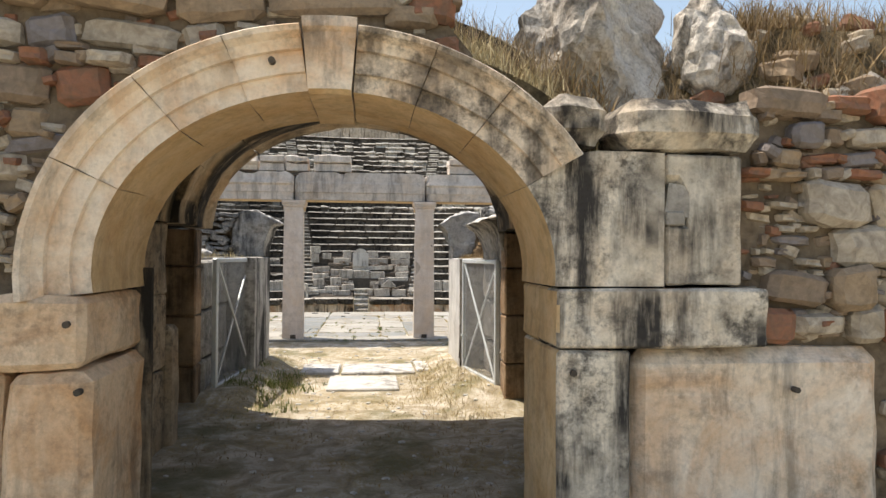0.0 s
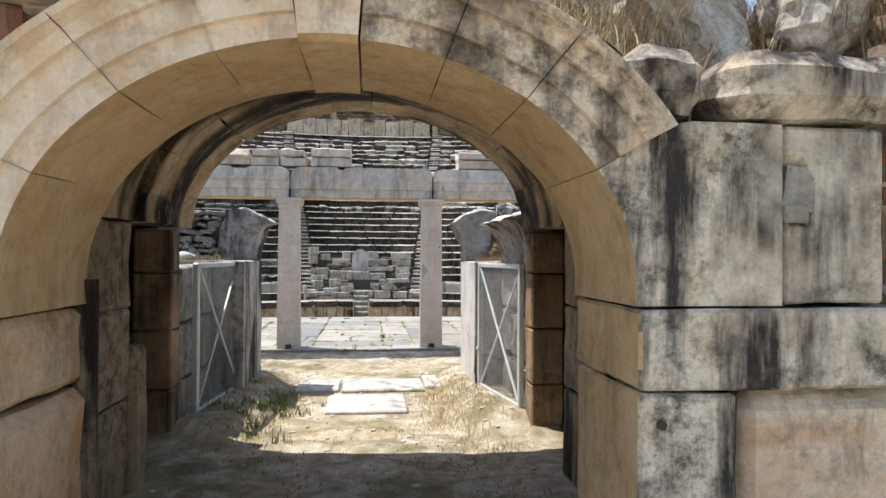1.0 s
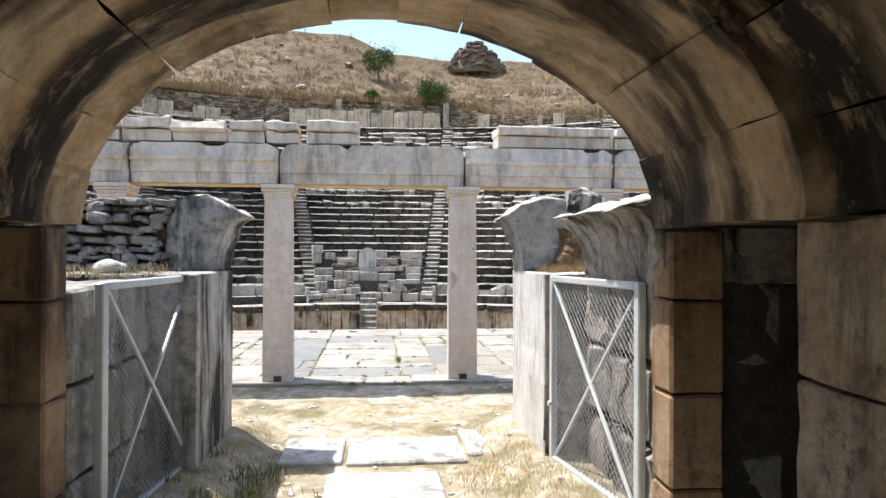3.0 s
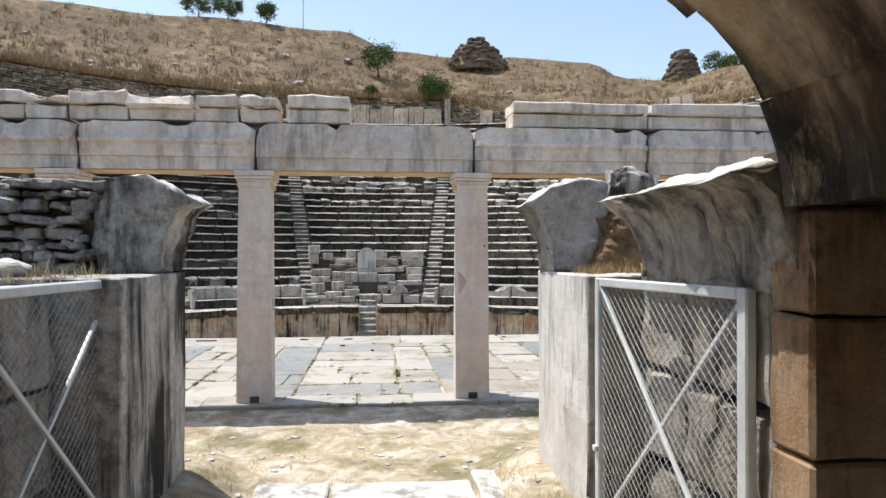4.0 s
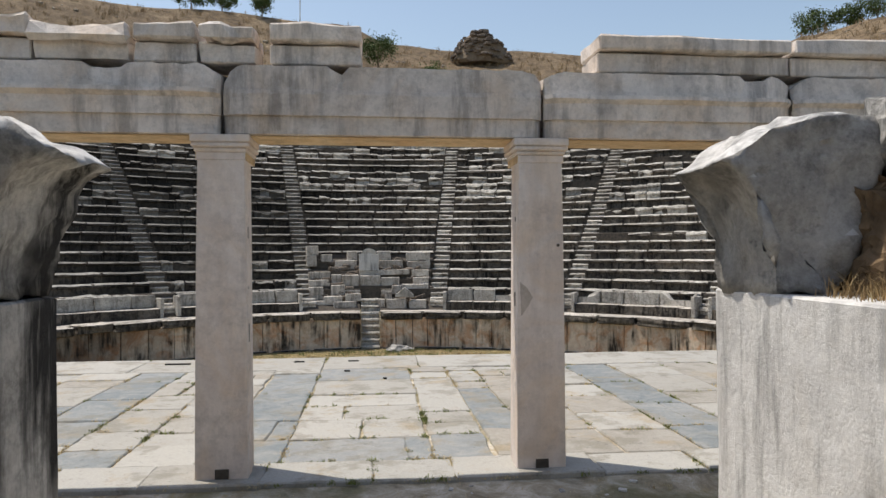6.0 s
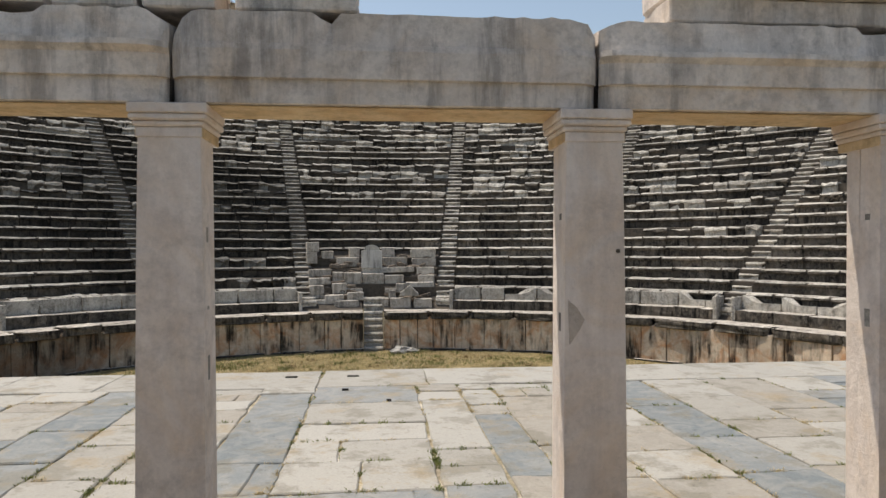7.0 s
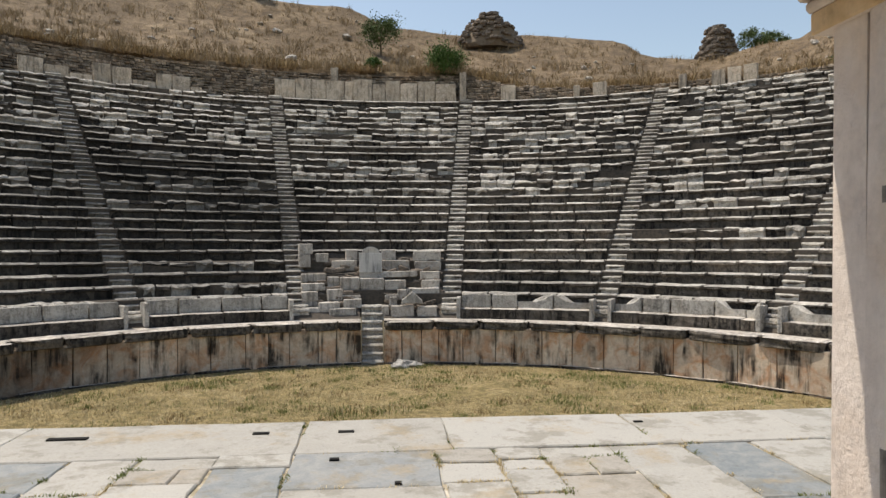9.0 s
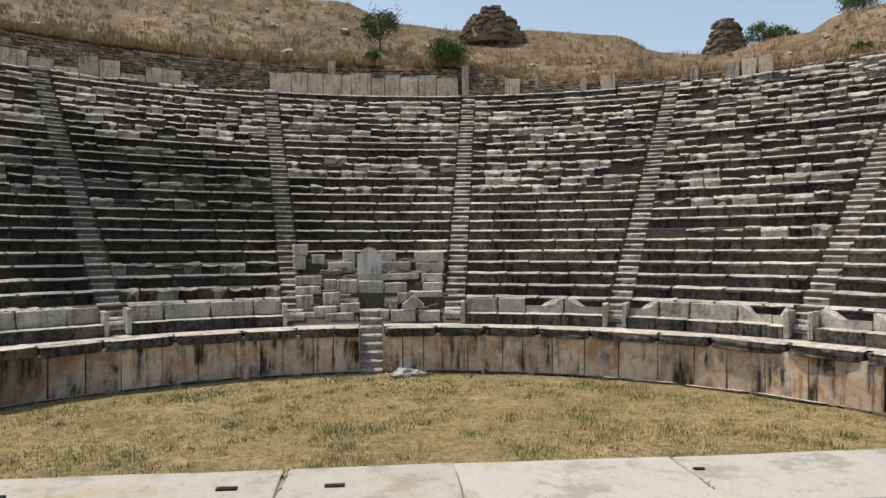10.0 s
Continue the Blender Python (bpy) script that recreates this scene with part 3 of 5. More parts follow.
def bank_top(x):
    """Soil behind the worn side of the arch, falling away with the vault under it."""
    return over(x, -0.18, 2.1, 1.84, 1.30, 2.45) + 0.04 * noise.noise(Vector((x * 4, 2, 0)))


for ya, yb, drop in ((4.36, 4.72, 0.17), (4.725, 4.995, 0.0)):
    part("earth_bank", roughen(strip_bm(steps(0.30, 1.62, 20), lambda x: over(x, AX, AZ, RA + 0.25, RB + 0.25, 2.3), lambda x: bank_top(x) - drop, ya, yb), 0.05, 3.0, 6.0, 0.15), M_SOIL, front, "dry soil heaped behind the arch")
ROCKS = unit_rocks("rubble_stone", M_RUBBLE, 12)
rng = random.Random(5)


def rubble(parent, x0, x1, z0, z1, y, keep, hmin=0.07, hmax=0.24, along=None, name="rubble_stone", pool=None):
    """Courses of uneven field stones on a wall face. along: maps (u, z) to a place and a turn."""
    z = z0
    while z < z1:
        h = rng.uniform(hmin, hmax)
        u = x0 - rng.random() * 0.2
        while u < x1:
            w = h * rng.uniform(0.8, 3.0)
            hh = h * rng.uniform(0.55, 1.25)
            cu, cz = u + w / 2, z + h / 2
            if keep(cu, cz, w / 2, hh / 2):
                sc = (w * 0.95, rng.uniform(0.22, 0.34), hh * 0.95)
                m = Matrix.Translation((cu, y + rng.uniform(-0.03, 0.05), cz)) if along is None else along(cu, cz)
                piece(name, rng.choice(pool or ROCKS), parent, m @ Matrix.Rotation(rng.uniform(-0.16, 0.16), 4, "Y") @ Matrix.Diagonal((*sc, 1)))
                if rng.random() < 0.5:
                    q = rng.uniform(0.04, 0.09)
                    mm = Matrix.Translation((cu + w / 2, y - 0.02, cz + rng.uniform(-0.4, 0.4) * h)) if along is None else along(cu, cz)
                    piece(name, rng.choice(pool or ROCKS), parent, mm @ Matrix.Rotation(rng.uniform(-0.6, 0.6), 4, "Y") @ Matrix.Diagonal((q * 1.5, 0.2, q, 1)))
            u += w + 0.012
        z += h


def clear_left(x, z, hw, hh):
    if z + hh > facade_top(x) + 0.05:
        return False
    if x < -2.05 and z > 1.62:
        return True
    if x < -2.55:
        return True
    if z < 1.75:
        return False
    k = lambda px, pz: ((px - AX) / (RA + 0.35)) ** 2 + ((pz - AZ) / (RB + 0.355)) ** 2 > 1.0
    return all(k(x + sx * hw * 0.85, z - hh * 0.85) for sx in (-1, 1)) and x < 0.55


rubble(front, -4.6, 0.42, 0.0, 4.0, 4.28, clear_left, 0.07, 0.32)
rubble(front, 2.38, 4.9, 1.25, 2.85, 4.28, lambda x, z, w, h: x - w > 2.36 and (z > 1.27 or x > 3.4), 0.05, 0.30)
rubble(front, 2.38, 4.9, 1.25, 2.80, 4.34, lambda x, z, w, h: x - w > 2.36 and rng.random() < 0.8, 0.05, 0.10)
rubble(front, -4.6, 0.42, 0.2, 3.9, 4.34, lambda x, z, w, h: clear_left(x, z, w, h) and rng.random() < 0.55, 0.07, 0.14)
rubble(front, 3.42, 4.9, 0.0, 1.33, 4.28, lambda x, z, w, h: x - w > 3.36)

# ---- vaulted passage ----
VX, VZ, VA, VB = -0.18, 2.1, 1.71, 1.235


def ring_relief(y):
    """Shallow worn hollows and ribs that run round the vault."""
    return 0.022 * math.sin(y * 7.3 + 0.6) + 0.012 * math.sin(y * 17.0)


vault = thing("vault", (VX, 6.5, 0), "dark stained barrel vault of marble blocks over the passage", "vault")
vj = [0, 17, 36, 54, 71, 84, 97, 113, 131, 150, 166, 180]
for r_, (ya, yb) in enumerate(((5.0, 6.62), (6.63, 8.16))):
    for i, (d0, d1) in enumerate(zip(vj, vj[1:])):
        sh = (3 if r_ else 0) if 0 < i < 10 else 0
        e0 = d0 + (sh if i > 0 else 0)
        e1 = d1 + (3 if r_ and i < 10 else 0)
        k = 0.03 * noise.noise(Vector((i * 1.7, r_ * 3, 0))) + (-0.02 if r_ else 0.05)
        part("voussoir", voussoir_bm(VX, VZ, VA + k, VB + k, ((0.22, 0.22) if r_ else (0.12, 0.12)), e0 + (0.04 if r_ else 0.12), e1 - (0.04 if r_ else 0.12), ya, yb + (0.10 * noise.noise(Vector((i * 2.3, 5, 1))) if r_ else 0), [(1.0, 0.0)], 20 + i + r_ * 11, 6, 0.02, ring_relief), M_VAULT, vault)
passage = thing("passage_walls", (0, 6.5, 0), "side walls of the vaulted passage with doorways", "wall", kind="structure")
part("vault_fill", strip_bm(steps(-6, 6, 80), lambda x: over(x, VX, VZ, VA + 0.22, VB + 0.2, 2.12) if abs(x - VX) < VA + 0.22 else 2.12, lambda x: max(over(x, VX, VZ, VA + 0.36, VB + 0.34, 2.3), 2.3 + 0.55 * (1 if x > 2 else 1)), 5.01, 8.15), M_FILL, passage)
for sgn, xw in ((1, 1.55), (-1, -1.95)):
    lo_, hi_ = (xw, xw + 0.7) if sgn > 0 else (xw - 0.7, xw)
    for z0, z1 in ((-0.2, 0.72), (0.725, 1.42), (1.425, 2.095)):
        ys = [5.0, 5.75 + 0.2 * rng.random(), 6.82 if sgn > 0 else 6.66]
        for y0, y1 in zip(ys, ys[1:]):
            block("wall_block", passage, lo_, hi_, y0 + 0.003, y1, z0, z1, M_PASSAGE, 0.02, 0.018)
    # far jamb of the side doorway
    for z0, z1 in ((-0.2, 0.5), (0.505, 1.08), (1.085, 1.655), (1.66, 2.095)):
        j0, j1 = (1.58, 1.93) if sgn > 0 else (-2.42, -2.04)
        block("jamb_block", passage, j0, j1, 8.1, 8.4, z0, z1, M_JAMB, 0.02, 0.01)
    # boxes added to close the bay behind the doorway, its dimness in their colour
    e0, e1 = (xw + 0.7, 3.6) if sgn > 0 else (-4.0, xw - 0.7)
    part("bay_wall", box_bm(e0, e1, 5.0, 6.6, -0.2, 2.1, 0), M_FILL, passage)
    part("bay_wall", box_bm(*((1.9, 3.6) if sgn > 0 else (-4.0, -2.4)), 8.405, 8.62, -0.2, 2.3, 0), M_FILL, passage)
    # unseen box that keeps the sun out of the bay
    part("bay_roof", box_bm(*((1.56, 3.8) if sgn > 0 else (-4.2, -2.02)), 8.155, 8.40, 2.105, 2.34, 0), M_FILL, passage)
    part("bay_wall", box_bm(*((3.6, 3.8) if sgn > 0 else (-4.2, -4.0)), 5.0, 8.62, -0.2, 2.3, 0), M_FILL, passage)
    part("bay_wall", box_bm(*((1.15, 1.6) if sgn > 0 else (-2.0, -1.58)), 4.97, 5.02, -0.2, 1.7, 0), M_PASSAGE, passage)
block("door_stub", passage, -2.1, -1.90, 6.62, 6.95, -0.1, 1.12, M_PASSAGE, 0.05, 0.02)


def mound_height(x, y):
    top = over(x, VX, VZ, VA + 0.34, VB + 0.25, 2.4)
    top = max(top, 2.55 + 0.25 * math.tanh(abs(x) - 2))
    edge = min(1.0, max(0.0, (8.15 - y) / 0.5))
    front_drop = min(1.0, max(0.0, (y - 4.3) / 0.9))
    n = noise.fractal(Vector((x, y, 4)), 1.0, 2.0, 4)
    right = 0.9 * max(0, min(1, (x - 1.0) / 2.0)) * front_drop
    return (top + right) * (0.97 + 0.03 * edge) + 0.09 * n - 0.45 * (1 - front_drop) * (1 if x > 0.4 else 0) - 0.1 * (1 - edge)


mound = part("mound", sheet_bm(steps(-9, 9, 120), steps(4.55, 8.15, 30), mound_height), M_SOIL, None, "", True)
tagged(mound, "soil and dry weeds over the vault", "soil", kind="structure")

# ---- open court with piers ----
court = thing("court_walls", (0, 10, 0), "weathered grey side walls of the roofless end of the passage", "wall", kind="structure")


def springer_bm(side, x_face, y0, y1, z0, reach, z_tip, tail, seed, rough=0.03):
    """The lowest stones of a fallen vault: a curved face that leans over the passage. tail: the top and back as (set back, height)."""
    bm = bmesh.new()
    sec = [(x_face - side * reach * (1 - math.cos(k * math.pi / 2)), z0 + (z_tip - z0) * math.sin(k * math.pi / 2)) for k in steps(0, 1, 7)]
    sec += [(x_face + side * dx, z) for dx, z in tail]
    off = Vector((seed, seed * 2, 0))
    loops = []
    for y in steps(y0, y1, 12):
        loop = []
        for i, (x, z) in enumerate(sec):
            v = Vector((x, y, z))
            k = noise.fractal(v * 2.2 + off, 1.0, 2.0, 4)
            k2 = noise.fractal(v * 2.0 + off * 2, 1.0, 2.0, 4)
            far = 2.2 if 6 < i < len(sec) - 1 else 0.6
            loop.append(bm.verts.new((x + k * rough * far, y + k2 * rough, z + (k2 * rough * far if z > z0 + 0.05 else 0))))
        loops.append(loop)
    n = len(sec)
    for p, q in zip(loops, loops[1:]):
        for j in range(n):
            bm.faces.new((p[j], p[(j + 1) % n], q[(j + 1) % n], q[j]))
    for lp in (loops[0], list(reversed(loops[-1]))):
        bm.faces.new(lp)
    bmesh.ops.triangulate(bm, faces=[f for f in bm.faces if len(f.verts) > 4])
    return roughen(roughen(bm, 0.05, 2.6, seed, 0.14), 0.022, 8.0, seed + 5, 0.07)


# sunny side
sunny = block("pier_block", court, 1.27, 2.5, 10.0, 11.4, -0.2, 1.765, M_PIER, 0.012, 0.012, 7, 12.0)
# near face brown: its shade beside the sunlit face put into the colour
retint(sunny, M_BROWN, lambda c, n: n.y < -0.7)
for z0, z1 in ((-0.2, 0.62), (0.625, 1.18), (1.185, 1.745)):
    ys = [8.4, 9.2 + 0.2 * rng.random(), 9.99]
    for y0, y1 in zip(ys, ys[1:]):
        block("wall_block", court, 1.60, 2.5, y0, y1, z0, z1 + (0.06 if z1 > 1.5 else 0), M_BROWN, 0.04, 0.045, 4)
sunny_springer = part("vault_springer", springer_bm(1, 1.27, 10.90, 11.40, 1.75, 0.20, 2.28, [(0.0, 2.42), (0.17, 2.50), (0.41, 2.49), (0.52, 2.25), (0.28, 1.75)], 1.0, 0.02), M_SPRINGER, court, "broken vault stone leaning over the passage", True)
# upward faces paler: the sunlit top put into the colour
retint(sunny_springer, M_PIER, lambda c, n: n.z > 0.45)
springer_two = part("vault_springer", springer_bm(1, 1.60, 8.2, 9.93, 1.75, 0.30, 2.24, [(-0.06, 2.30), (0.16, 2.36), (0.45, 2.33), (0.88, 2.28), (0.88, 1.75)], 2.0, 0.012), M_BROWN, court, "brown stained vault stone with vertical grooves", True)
# the same painted sunlight on top of the brown stone
retint(springer_two, M_PIER, lambda c, n: n.z > 0.5)
# shaded side
block("pier_block", court, -2.9, -1.65, 9.86, 11.28, -0.2, 1.765, M_GREYWALL, 0.012, 0.012, 7, 14.0)
for z0, z1 in ((-0.2, 0.52), (0.525, 1.12), (1.125, 1.745)):
    ys = [8.4, 9.1 + 0.2 * rng.random(), 9.85]
    for y0, y1 in zip(ys, ys[1:]):
        block("wall_block", court, -2.9, -2.02, y0, y1, z0, z1 - (0.02 if z1 > 1.5 else 0), M_SPRINGER, 0.03, 0.03, 4)
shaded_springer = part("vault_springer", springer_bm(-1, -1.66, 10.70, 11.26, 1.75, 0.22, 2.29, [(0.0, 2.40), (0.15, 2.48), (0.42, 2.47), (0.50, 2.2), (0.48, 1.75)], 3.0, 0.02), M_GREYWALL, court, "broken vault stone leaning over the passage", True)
# sunlight on the upward faces painted as paler marble
retint(shaded_springer, M_PIER, lambda c, n: n.z > 0.45)
# earth packed behind the fallen vault stone, and a stone lying on it
part("earth_fill", roughen(stone_bm(1.60, 2.55, 10.74, 11.36, 1.70, 2.30, 0.10, 0.04, 3, 71.0), 0.09, 5.0, 4.0, 0.05), M_CLAY, court, "brown earth packed behind the stones")
lump = part("top_stone", rock_bm((0.52, 0.50, 0.42), 77, 4, 0.18), M_GREYWALL, None, "")
lump.location = (1.88, 10.95, 2.40)
tagged(lump, "rounded grey stone lying on the broken vault stone", "stone")
# rubble that backs the fallen vault stone on the shaded side, and a white stone on the ledge
ledge_wall = thing("ledge_wall", (-2.6, 10.3, 1.7), "grey rubble wall on the ledge behind the broken vault stone", "wall", kind="structure")
part("rubble_core", box_bm(-3.4, -2.10, 10.82, 11.2, 1.7, 2.38, 0.03), M_MORTAR, ledge_wall)
rubble(ledge_wall, -3.6, -2.14, 1.76, 2.42, 10.78, lambda x, z, w, h: x + w < -2.08, 0.05, 0.12, pool=unit_rocks("rubble_stone", M_SPRINGER, 8))
shelf = part("ledge_stone", rock_bm((0.34, 0.3, 0.16), 83, 3, 0.2), M_PIER, None)
shelf.location = (-2.45, 10.2, 1.80)
tagged(shelf, "small white stone lying on the ledge", "stone")
# raised ground behind the court walls
for x0, x1 in ((2.46, 9.0), (-9.0, -2.88)):
    bank = sheet_bm(steps(x0, x1, 30), steps(8.0, 11.38, 24), lambda x, y: 1.72 + 0.06 * noise.fractal(Vector((x * 1.5, y * 1.5, 2)), 1.0, 2.0, 4) + (0.35 * min(1, (x - 2.46) / 1.5) if x > 0 else 0))
    b = part("bank", bank, M_SOIL, None, "", True)
    tagged(b, "raised earth with dry weeds behind the court wall", "soil", kind="structure")
    part("bank_wall", box_bm(x0, x1, 11.2, 11.36, -0.2, 1.70, 0), M_MORTAR, court)
for x0, x1, y0, y1, sd in ((-0.62, 0.36, 9.12, 10.1, 1), (-1.1, -0.5, 10.45, 11.3, 2), (-0.47, 0.66, 10.4, 11.25, 3), (0.69, 1.42, 10.6, 11.5, 4)):
    s = part("paving_slab", stone_bm(x0, x1, y0, y1, -0.15, 0.035, 0.02, 0.012, 3, sd), M_PIER, None)
    tagged(s, "flat white marble slab sunk in the earth", "slab", "slabs in the passage")


# ---- gates ----
def gate(hinge, tip, name="mesh_gate"):
    """A wire mesh gate leaf in a galvanised frame, standing open."""
    h, t = Vector(hinge), Vector(tip)
    d = (t - h).to_2d()
    L, ang = d.length, math.atan2(d.y, d.x)
    g = thing(name, hinge, "galvanised wire mesh gate leaf standing open", "gate", "gate leaves")
    base = Matrix.Translation(h) @ Matrix.Rotation(ang, 4, "Z")
    Z0, Z1, s = 0.12, 1.73, 0.027

    def bar(nm, a, b, r, mat=M_STEEL, label="", under=None):
        a, b = Vector(a), Vector(b)
        bm = bmesh.new()
        q = (b - a).to_track_quat("Z", "Y").to_matrix().to_4x4()
        bmesh.ops.create_cube(bm, size=1, matrix=base @ Matrix.Translation((a + b) / 2) @ q @ Matrix.Diagonal((2 * r, 2 * r, (b - a).length, 1)))
        bmesh.ops.bevel(bm, geom=list(bm.edges), offset=r * 0.3, segments=1, affect="EDGES")
        return part(nm, bm, mat, under or g, label)

    bar("frame_stile", (s, 0, Z0), (s, 0, Z1), s)
    stile = bar("frame_stile", (L - s, 0, Z0), (L - s, 0, Z1), s)
    bar("frame_rail", (2 * s, 0, Z0 + s), (L - 2 * s, 0, Z0 + s), s)
    bar("frame_rail", (2 * s, 0, Z1 - s), (L - 2 * s, 0, Z1 - s), s)
    bar("brace", (2 * s, 0.006, Z0 + 2 * s), (L - 2 * s, 0.006, Z1 - 2 * s), 0.012)
    bar("brace", (2 * s, -0.012, Z1 - 2 * s), (L - 2 * s, -0.012, Z0 + 2 * s), 0.012)
    post = bar("post", (0.004, 0.004, -0.1), (0.004, 0.004, Z1 - 0.004), 0.030)
    bar("hinge", (-0.03, 0, 1.4), (0.0, 0, 1.4), 0.012, under=post)
    bar("hinge", (-0.03, 0, 0.4), (0.0, 0, 0.4), 0.012, under=post)
    bar("latch", (L - 0.03, -0.04, 0.62), (L - 0.03, 0.05, 0.62), 0.02, M_STEEL, "steel latch", stile)
    wires, faces = [], []
    W, H, p, r = L - 4 * s, Z1 - Z0 - 4 * s, 0.062, 0.0022
    for k in range(int((W + H) / p) + 1):
        c = k * p
        for flip in (0, 1):
            a = (c - min(c, H), min(c, H))
            b = (min(c, W), c - min(c, W))
            if abs(a[0] - b[0]) < 0.01:
                continue
            a3, b3 = [base @ Vector((2 * s + (W - q[0] if flip else q[0]), 0.003 * (1 if flip else -1), Z0 + 2 * s + q[1])) for q in (a, b)]
            up = Vector((0, 0, r))
            side = base.to_3x3() @ Vector((0, r, 0))
            i = len(wires)
            for q in (a3, b3):
                wires += [q + up, q - up + side, q - up - side]
            faces += [(i, i + 1, i + 4, i + 3), (i + 1, i + 2, i + 5, i + 4), (i + 2, i, i + 3, i + 5)]
    me = bpy.data.meshes.new("wire_mesh")
    me.from_pydata([tuple(v) for v in wires], [], faces)
    me.materials.append(M_WIRE)
    part("wire_mesh", me, None, g, "diamond wire netting")
    return g


gate((-1.93, 8.6, 0.02), (-1.77, 10.1, 0.02))
gate((1.57, 8.54, 0.02), (1.33, 9.96, 0.02))

# ---- stage: pillars, architrave, paving ----
PILLARS = [-6.3, -3.85, -1.585, 1.06, 3.21, 5.7]


def pillar(x):
    p = thing("pillar", (x, 14.15, 0.1), "smooth grey marble pillar with a pilaster behind and a moulded capital", "pillar", "stage pillars")
    bm = bmesh.new()
    lv = []
    for z, w in ((0.06, 0.213), (0.5, 0.207), (1.2, 0.203), (2.0, 0.196), (2.72, 0.187)):
        lv.append([bm.verts.new((x + sx * w, y, z)) for sx, y in ((-1, 14.0), (1, 14.0), (1, 14.2), (-1, 14.2))])
    for a, b in zip(lv, lv[1:]):
        for j in range(4):
            bm.faces.new((a[j], a[(j + 1) % 4], b[(j + 1) % 4], b[j]))
    bm.faces.new(lv[0]), bm.faces.new(lv[-1])
    bmesh.ops.bevel(bm, geom=[e for e in bm.edges if abs(e.verts[0].co.z - e.verts[1].co.z) > 0.1], offset=0.008, segments=1, affect="EDGES")
    part("shaft", bm, M_PILLAR, p)
    strip_lv = bmesh.new()
    rings = [[strip_lv.verts.new((x + sx * w, y, z)) for sx, y in ((-1, 14.215), (1, 14.215), (1, 14.345), (0.85, 14.37), (-0.85, 14.37), (-1, 14.345))] for z, w in ((0.06, 0.200), (1.2, 0.192), (2.72, 0.178))]
    for a, b in zip(rings, rings[1:]):
        for j in range(6):
            strip_lv.faces.new((a[j], a[(j + 1) % 6], b[(j + 1) % 6], b[j]))
    strip_lv.faces.new(rings[0]), strip_lv.faces.new(rings[-1])
    part("rear_pilaster", strip_lv, M_PILLAR, p)
    cap = box_bm(x - 0.20, x + 0.20, 14.0 - 0.008, 14.42, 2.70, 2.765, 0.006)
    cap = part("capital", cap, M_PILLAR, p, "capital with stepped mouldings")
    retint(cap, M_OCHRE, lambda c, n: abs(n.x) > 0.6)
    for z0, z1, o in ((2.765, 2.80, 0.025), (2.80, 2.84, 0.045)):
        part("moulding", box_bm(x - 0.185 - o, x + 0.185 + o, 14.0 - o, 14.42 + o * 0.5, z0, z1, 0.010), M_PILLAR, cap)
    part("abacus", stone_bm(x - 0.236, x + 0.236, 13.945, 14.45, 2.84, 2.905, 0.008, 0.006, 2, x), M_PILLAR, cap)
    part("base", stone_bm(x - 0.25, x + 0.25, 13.97, 14.5, -0.05, 0.075, 0.015, 0.008, 2, x), M_PILLAR, p)
    # dark plate: the shade of a socket put into the colour
    part("socket", box_bm(x - 0.05, x + 0.06, 13.992, 14.02, 0.085, 0.19, 0), M_FILL, p, "small square socket, its shade a dark plate")
    for sx, sz, sh in ((-1, 1.47, 0.13), (1, 2.02, 0.14), (1, 1.20, 0.16), (-1, 2.2, 0.05), (1, 1.62, 0.05)):
        w = 0.213 - 0.0098 * sz
        part("socket", box_bm(*sorted((x + sx * (w - 0.03), x + sx * (w + 0.002))), 14.09, 14.15, sz, sz + sh, 0.004), M_BROWN, p, "brown square socket")
    if x < 1 or x > 2:
        return
    pt = bmesh.new()
    tri = [pt.verts.new((x + px, py, pz)) for py in (13.996, 14.01) for px, pz in ((-0.17, 1.40), (-0.10, 1.50), (-0.07, 1.56), (-0.12, 1.64), (-0.18, 1.69))]
    pt.faces.new(tri[:5]), pt.faces.new(list(reversed(tri[5:])))
    for j in range(5):
        pt.faces.new((tri[j], tri[5 + j], tri[5 + (j + 1) % 5], tri[(j + 1) % 5]))
    part("repair_patch", pt, M_PATCH, p, "grey mortar repair")
    # another dark disc in place of the shade in a hole
    hx = x + 0.15
    hole = bmesh.new()
    bmesh.ops.create_cone(hole, cap_ends=True, segments=12, radius1=0.013, radius2=0.013, depth=0.02, matrix=Matrix.Translation((hx, 13.998, 2.0)) @ Matrix.Rotation(radians(90), 4, "X"))
    part("dowel_hole_shade", hole, M_FILL, p)


